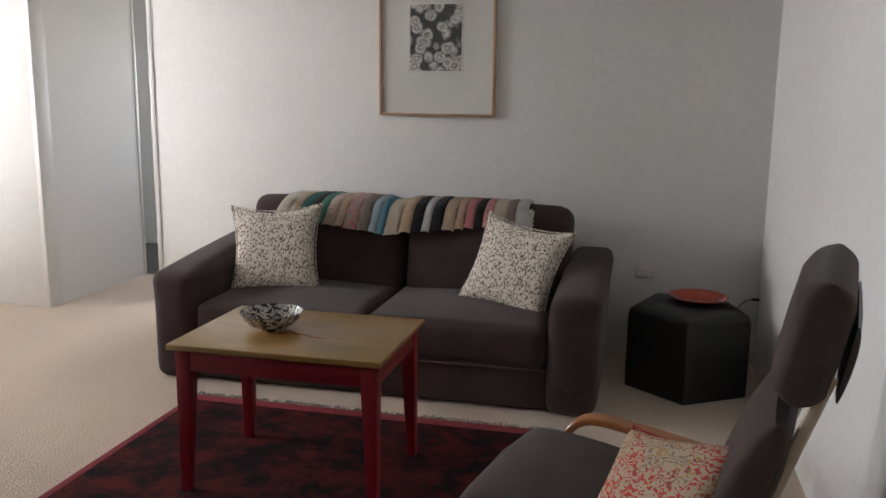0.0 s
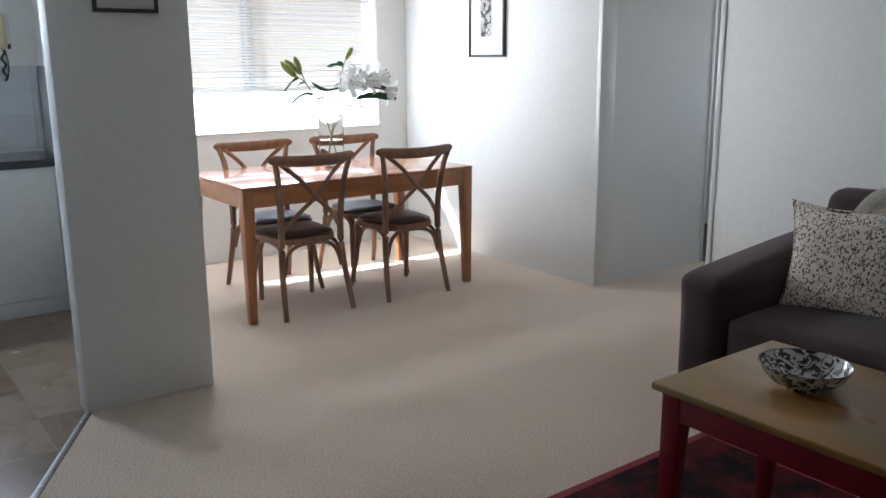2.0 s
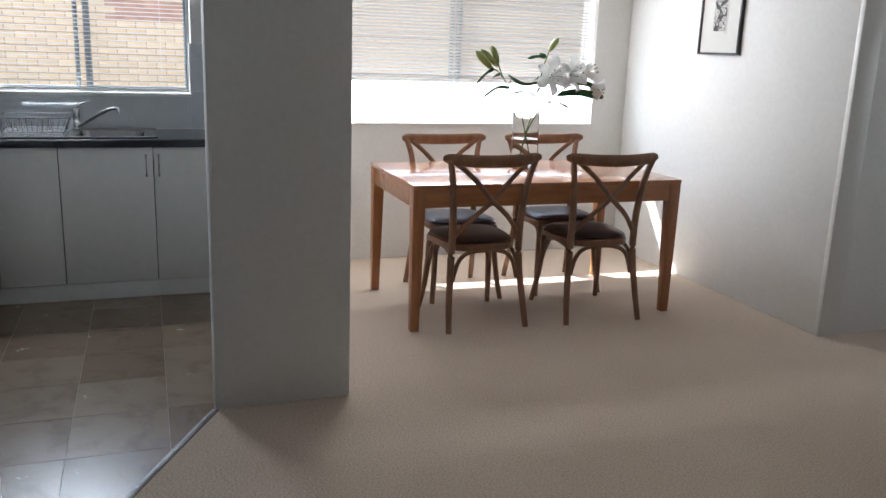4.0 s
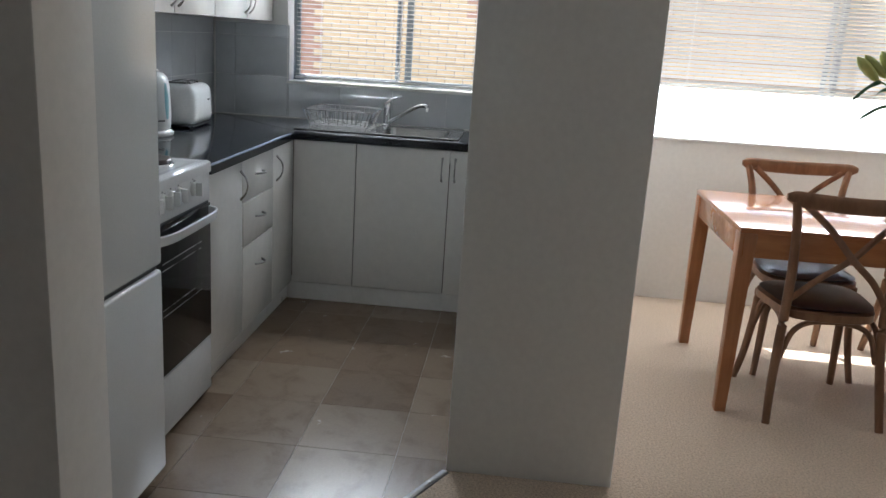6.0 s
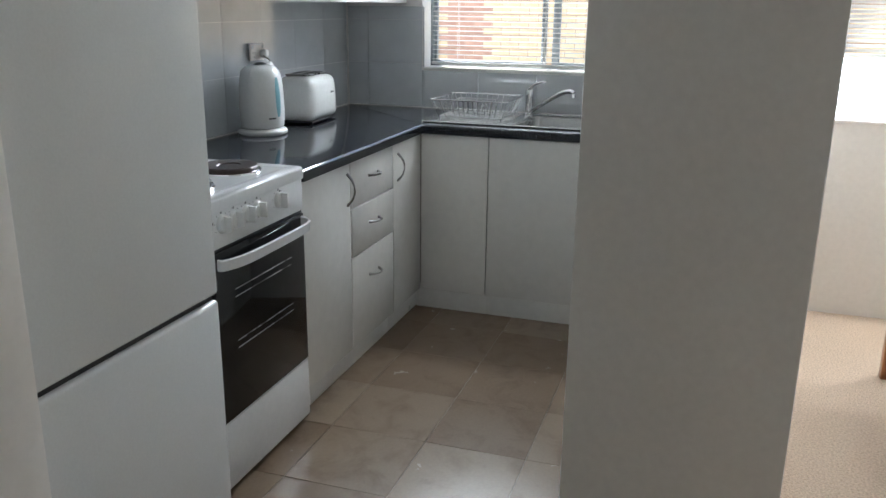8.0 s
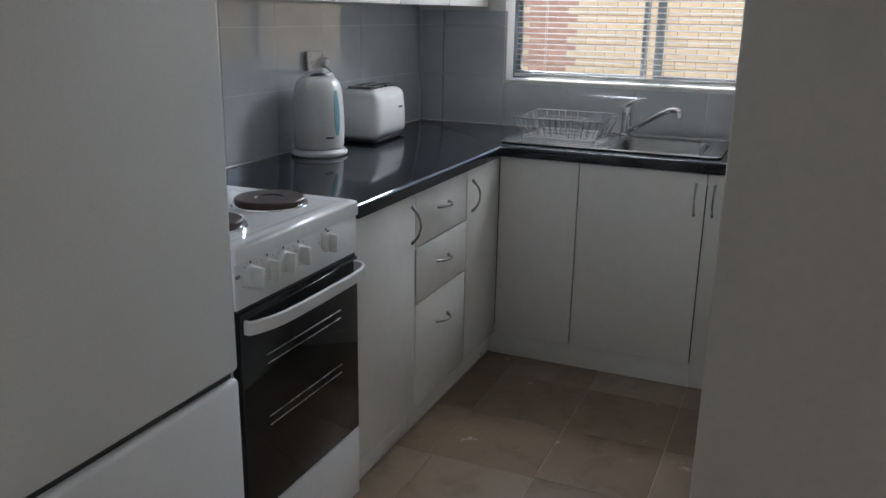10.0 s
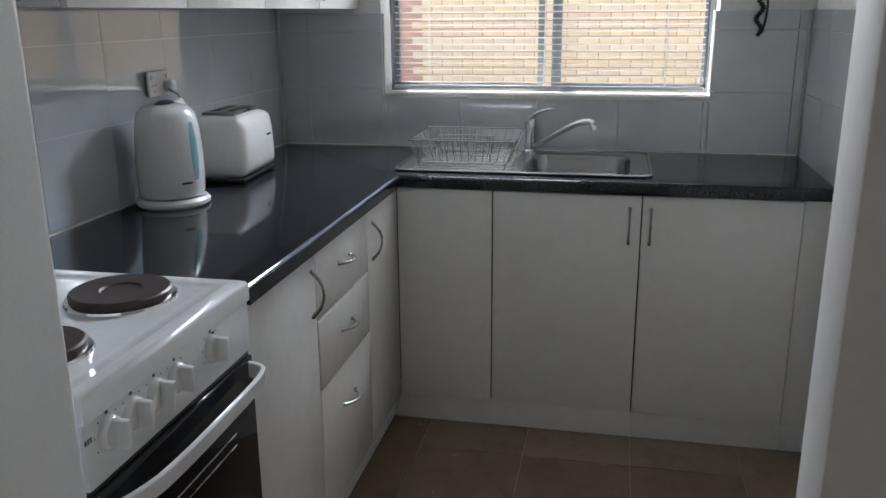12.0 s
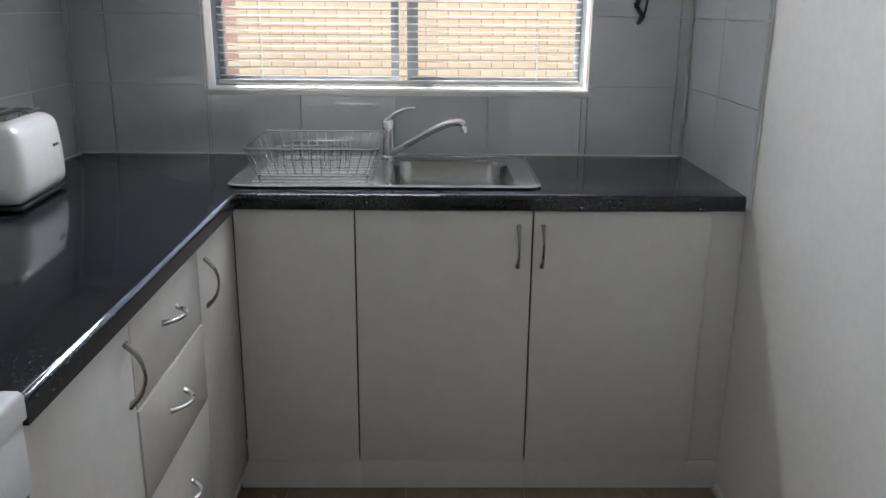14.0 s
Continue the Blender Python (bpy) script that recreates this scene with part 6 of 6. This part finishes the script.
def tiled_wall(label, to_world, us, vs, holes=()):
    """Tiles over a rectangle of a wall: u along it, v up; to_world turns (u, v) into a pose."""
    ob = thing("wall_tiles", label, "wall tiles", kind="structure")
    gt = 0.0013
    for u0, u1 in us:
        for v0, v1 in vs:
            rects = [(u0, u1, v0, v1)]
            for a0, a1, c0, c1 in holes:
                nxt = []
                for r in rects:
                    if r[1] <= a0 or r[0] >= a1 or r[3] <= c0 or r[2] >= c1:
                        nxt.append(r)
                        continue
                    if r[0] < a0:
                        nxt.append((r[0], a0, r[2], r[3]))
                    if r[1] > a1:
                        nxt.append((a1, r[1], r[2], r[3]))
                    m0, m1 = max(r[0], a0), min(r[1], a1)
                    if r[2] < c0:
                        nxt.append((m0, m1, r[2], c0))
                    if r[3] > c1:
                        nxt.append((m0, m1, c1, r[3]))
                rects = nxt
            for a0, a1, c0, c1 in rects:
                if a1 - a0 < 0.008 or c1 - c0 < 0.008:
                    continue
                shared_piece("tile", tile_data(a1 - a0 - gt, c1 - c0 - gt, 0.009, M_WTILE), to_world((a0 + a1) / 2, (c0 + c1) / 2), ob)
    return ob


VL = [1.130, 1.352]
ULS = [-4.385 - 0.3085 * k for k in range(-4, 6)]
ULW = [0.378 + 0.3085 * k for k in range(0, 7)]
jit = random.Random(8)
def tilt():
    return jit.uniform(-0.12, 0.12)


tiled_wall("glossy pale grey wall tiles behind the stove and worktop", lambda u, v: pose(u, YK + 0.0015, v, -90 + tilt(), 0, 180 + tilt()), cells(XW + 0.012, -3.42, sorted(ULS)), cells(0.902, 1.44, VL))
tiled_wall("glossy pale grey wall tiles round the kitchen window", lambda u, v: pose(XW + 0.0015, u, v, 90 + tilt(), 0, 90 + tilt()), cells(YK + 0.012, 2.262, ULW), cells(0.902, 1.42, VL), [(KW[0] + 0.014, KW[1] - 0.014, KW[2] + 0.012, 3)])
tiled_wall("glossy pale grey wall tiles at the end of the worktop", lambda u, v: pose(u, 2.278, v, 90 + tilt(), 0, tilt()), cells(XW + 0.012, -5.278, [-5.60]), cells(0.865, 1.42, VL))
backing = bmesh.new()
box(XW + 0.001, -5.279, 2.2785, 2.283, 0.86, 1.419, 0.001, bm=backing)
structure("trim", backing, M_TRIM, "white tile backing board edge", "trim")
structure("trim", box(XW - 0.09, XW + 0.01, KW[0], KW[0] + 0.013, KW[2] + 0.018, 1.42), M_TRIM, "white window reveal", "trim")
structure("trim", box(XW - 0.09, XW + 0.01, KW[1] - 0.013, KW[1], KW[2] + 0.018, 1.42), M_TRIM, "white window reveal", "trim")


def inside_floor(x0, x1, y0, y1):
    """Clip a tile by the slanting strip: the kitchen side is below the line from S0 to S1."""
    poly = [(x0, y0), (x1, y0), (x1, y1), (x0, y1)]
    n = Vector((-(S1[1] - S0[1]), S1[0] - S0[0])).normalized()
    c = n.dot(Vector(S0)) - 0.004
    out = []
    for i in range(4):
        p, q = Vector(poly[i]), Vector(poly[(i + 1) % 4])
        a, b2 = n.dot(p) - c, n.dot(q) - c
        if a <= 0:
            out.append(p)
        if a * b2 < 0:
            out.append(p.lerp(q, a / (a - b2)))
    return out


FX = [-5.815 + 0.35 * k for k in range(0, 11)]
FY = [0.305 + 0.35 * k for k in range(0, 7)]
gt = 0.0009
for x0 in FX:
    for y0 in FY:
        xa, xb, ya, yb = x0 + gt, x0 + 0.35 - gt, y0 + gt, y0 + 0.35 - gt
        if x0 > -3.76 and x0 < -3.60 and y0 > 1.6:
            ya, yb = ya, min(yb, 1.884)
        yb = min(yb, 2.268)
        if yb - ya < 0.02 or xb > -2.42 + 0.35:
            continue
        poly = inside_floor(xa, min(xb, -2.42), ya, yb) if xb > PIER_X else [Vector((xa, ya)), Vector((xb, ya)), Vector((xb, yb)), Vector((xa, yb))]
        if len(poly) < 3:
            continue
        cx, cy = sum(p.x for p in poly) / len(poly), sum(p.y for p in poly) / len(poly)
        bm = prism([(p.x - cx, p.y - cy) for p in poly], -0.0018, 0.0)
        bmesh.ops.recalc_face_normals(bm, faces=bm.faces[:])
        top = [e for e in bm.edges if all(v.co.z > -0.001 for v in e.verts)]
        bmesh.ops.bevel(bm, geom=top, offset=0.0006, segments=1, affect='EDGES')
        me = bpy.data.meshes.new("floor_tile")
        bm.to_mesh(me)
        bm.free()
        me.materials.append(M_FTILE)
        shared_piece("floor_tile", me, pose(cx, cy, -0.0008, jit.uniform(-0.03, 0.03), jit.uniform(-0.03, 0.03), 0), kfloor)


# neighbour's brick wall
BWX = -12.4
house = thing("brick_house", "neighbouring house wall of orange and cream bricks", "house")
part("wall", box(BWX - 0.3, BWX - 0.008, -6, 12, -0.4, 2.5), M_MORTAR, house, smooth=False)
part("roof", box(BWX - 2.5, BWX + 0.06, -6.2, 12.2, 2.5, 2.6, 0.01), M_TRIM, house)


def brick_data(w, mat):
    me = bpy.data.meshes.new("brick")
    bm = box(-0.055, 0.0, -w / 2, w / 2, -0.038, 0.038)
    bmesh.ops.delete(bm, geom=[f for f in bm.faces if f.normal.x < -0.9], context='FACES')
    for v in bm.verts:
        if v.co.x > -0.01:
            v.co.y *= 0.988
            v.co.z *= 0.97
    bm.to_mesh(me)
    bm.free()
    me.materials.append(mat)
    return me


brick_o, brick_r = brick_data(0.23, M_BRICK), brick_data(0.23, M_BRICKRED)
rest = bmesh.new()
kept = 0
for row in range(33):
    z = -0.36 + row * 0.086
    for k in range(62):
        y = -4.4 + k * 0.24 + (0.12 if row % 2 else 0)
        near = 0.55 < z < 1.9 and -1.3 < y < 3.0
        red = -1.55 < y < (-0.75 if row % 2 else -0.63) or (z > 1.62 and 1.3 < y < 2.2)
        if near and kept < 300:
            m = pose(BWX + jit.uniform(-0.003, 0.003), y, z, jit.uniform(-0.4, 0.4), 0, jit.uniform(-0.3, 0.3))
            shared_piece("brick", brick_r if red else brick_o, m, house)
            kept += 1
        else:
            box(BWX - 0.05, BWX + jit.uniform(-0.003, 0.003), y - 0.114, y + 0.114, z - 0.037, z + 0.037, bm=rest)
far = part("brickwork", rest, M_BRICK, house, "far courses of orange brick", smooth=False)
far["kind"] = "stuff"
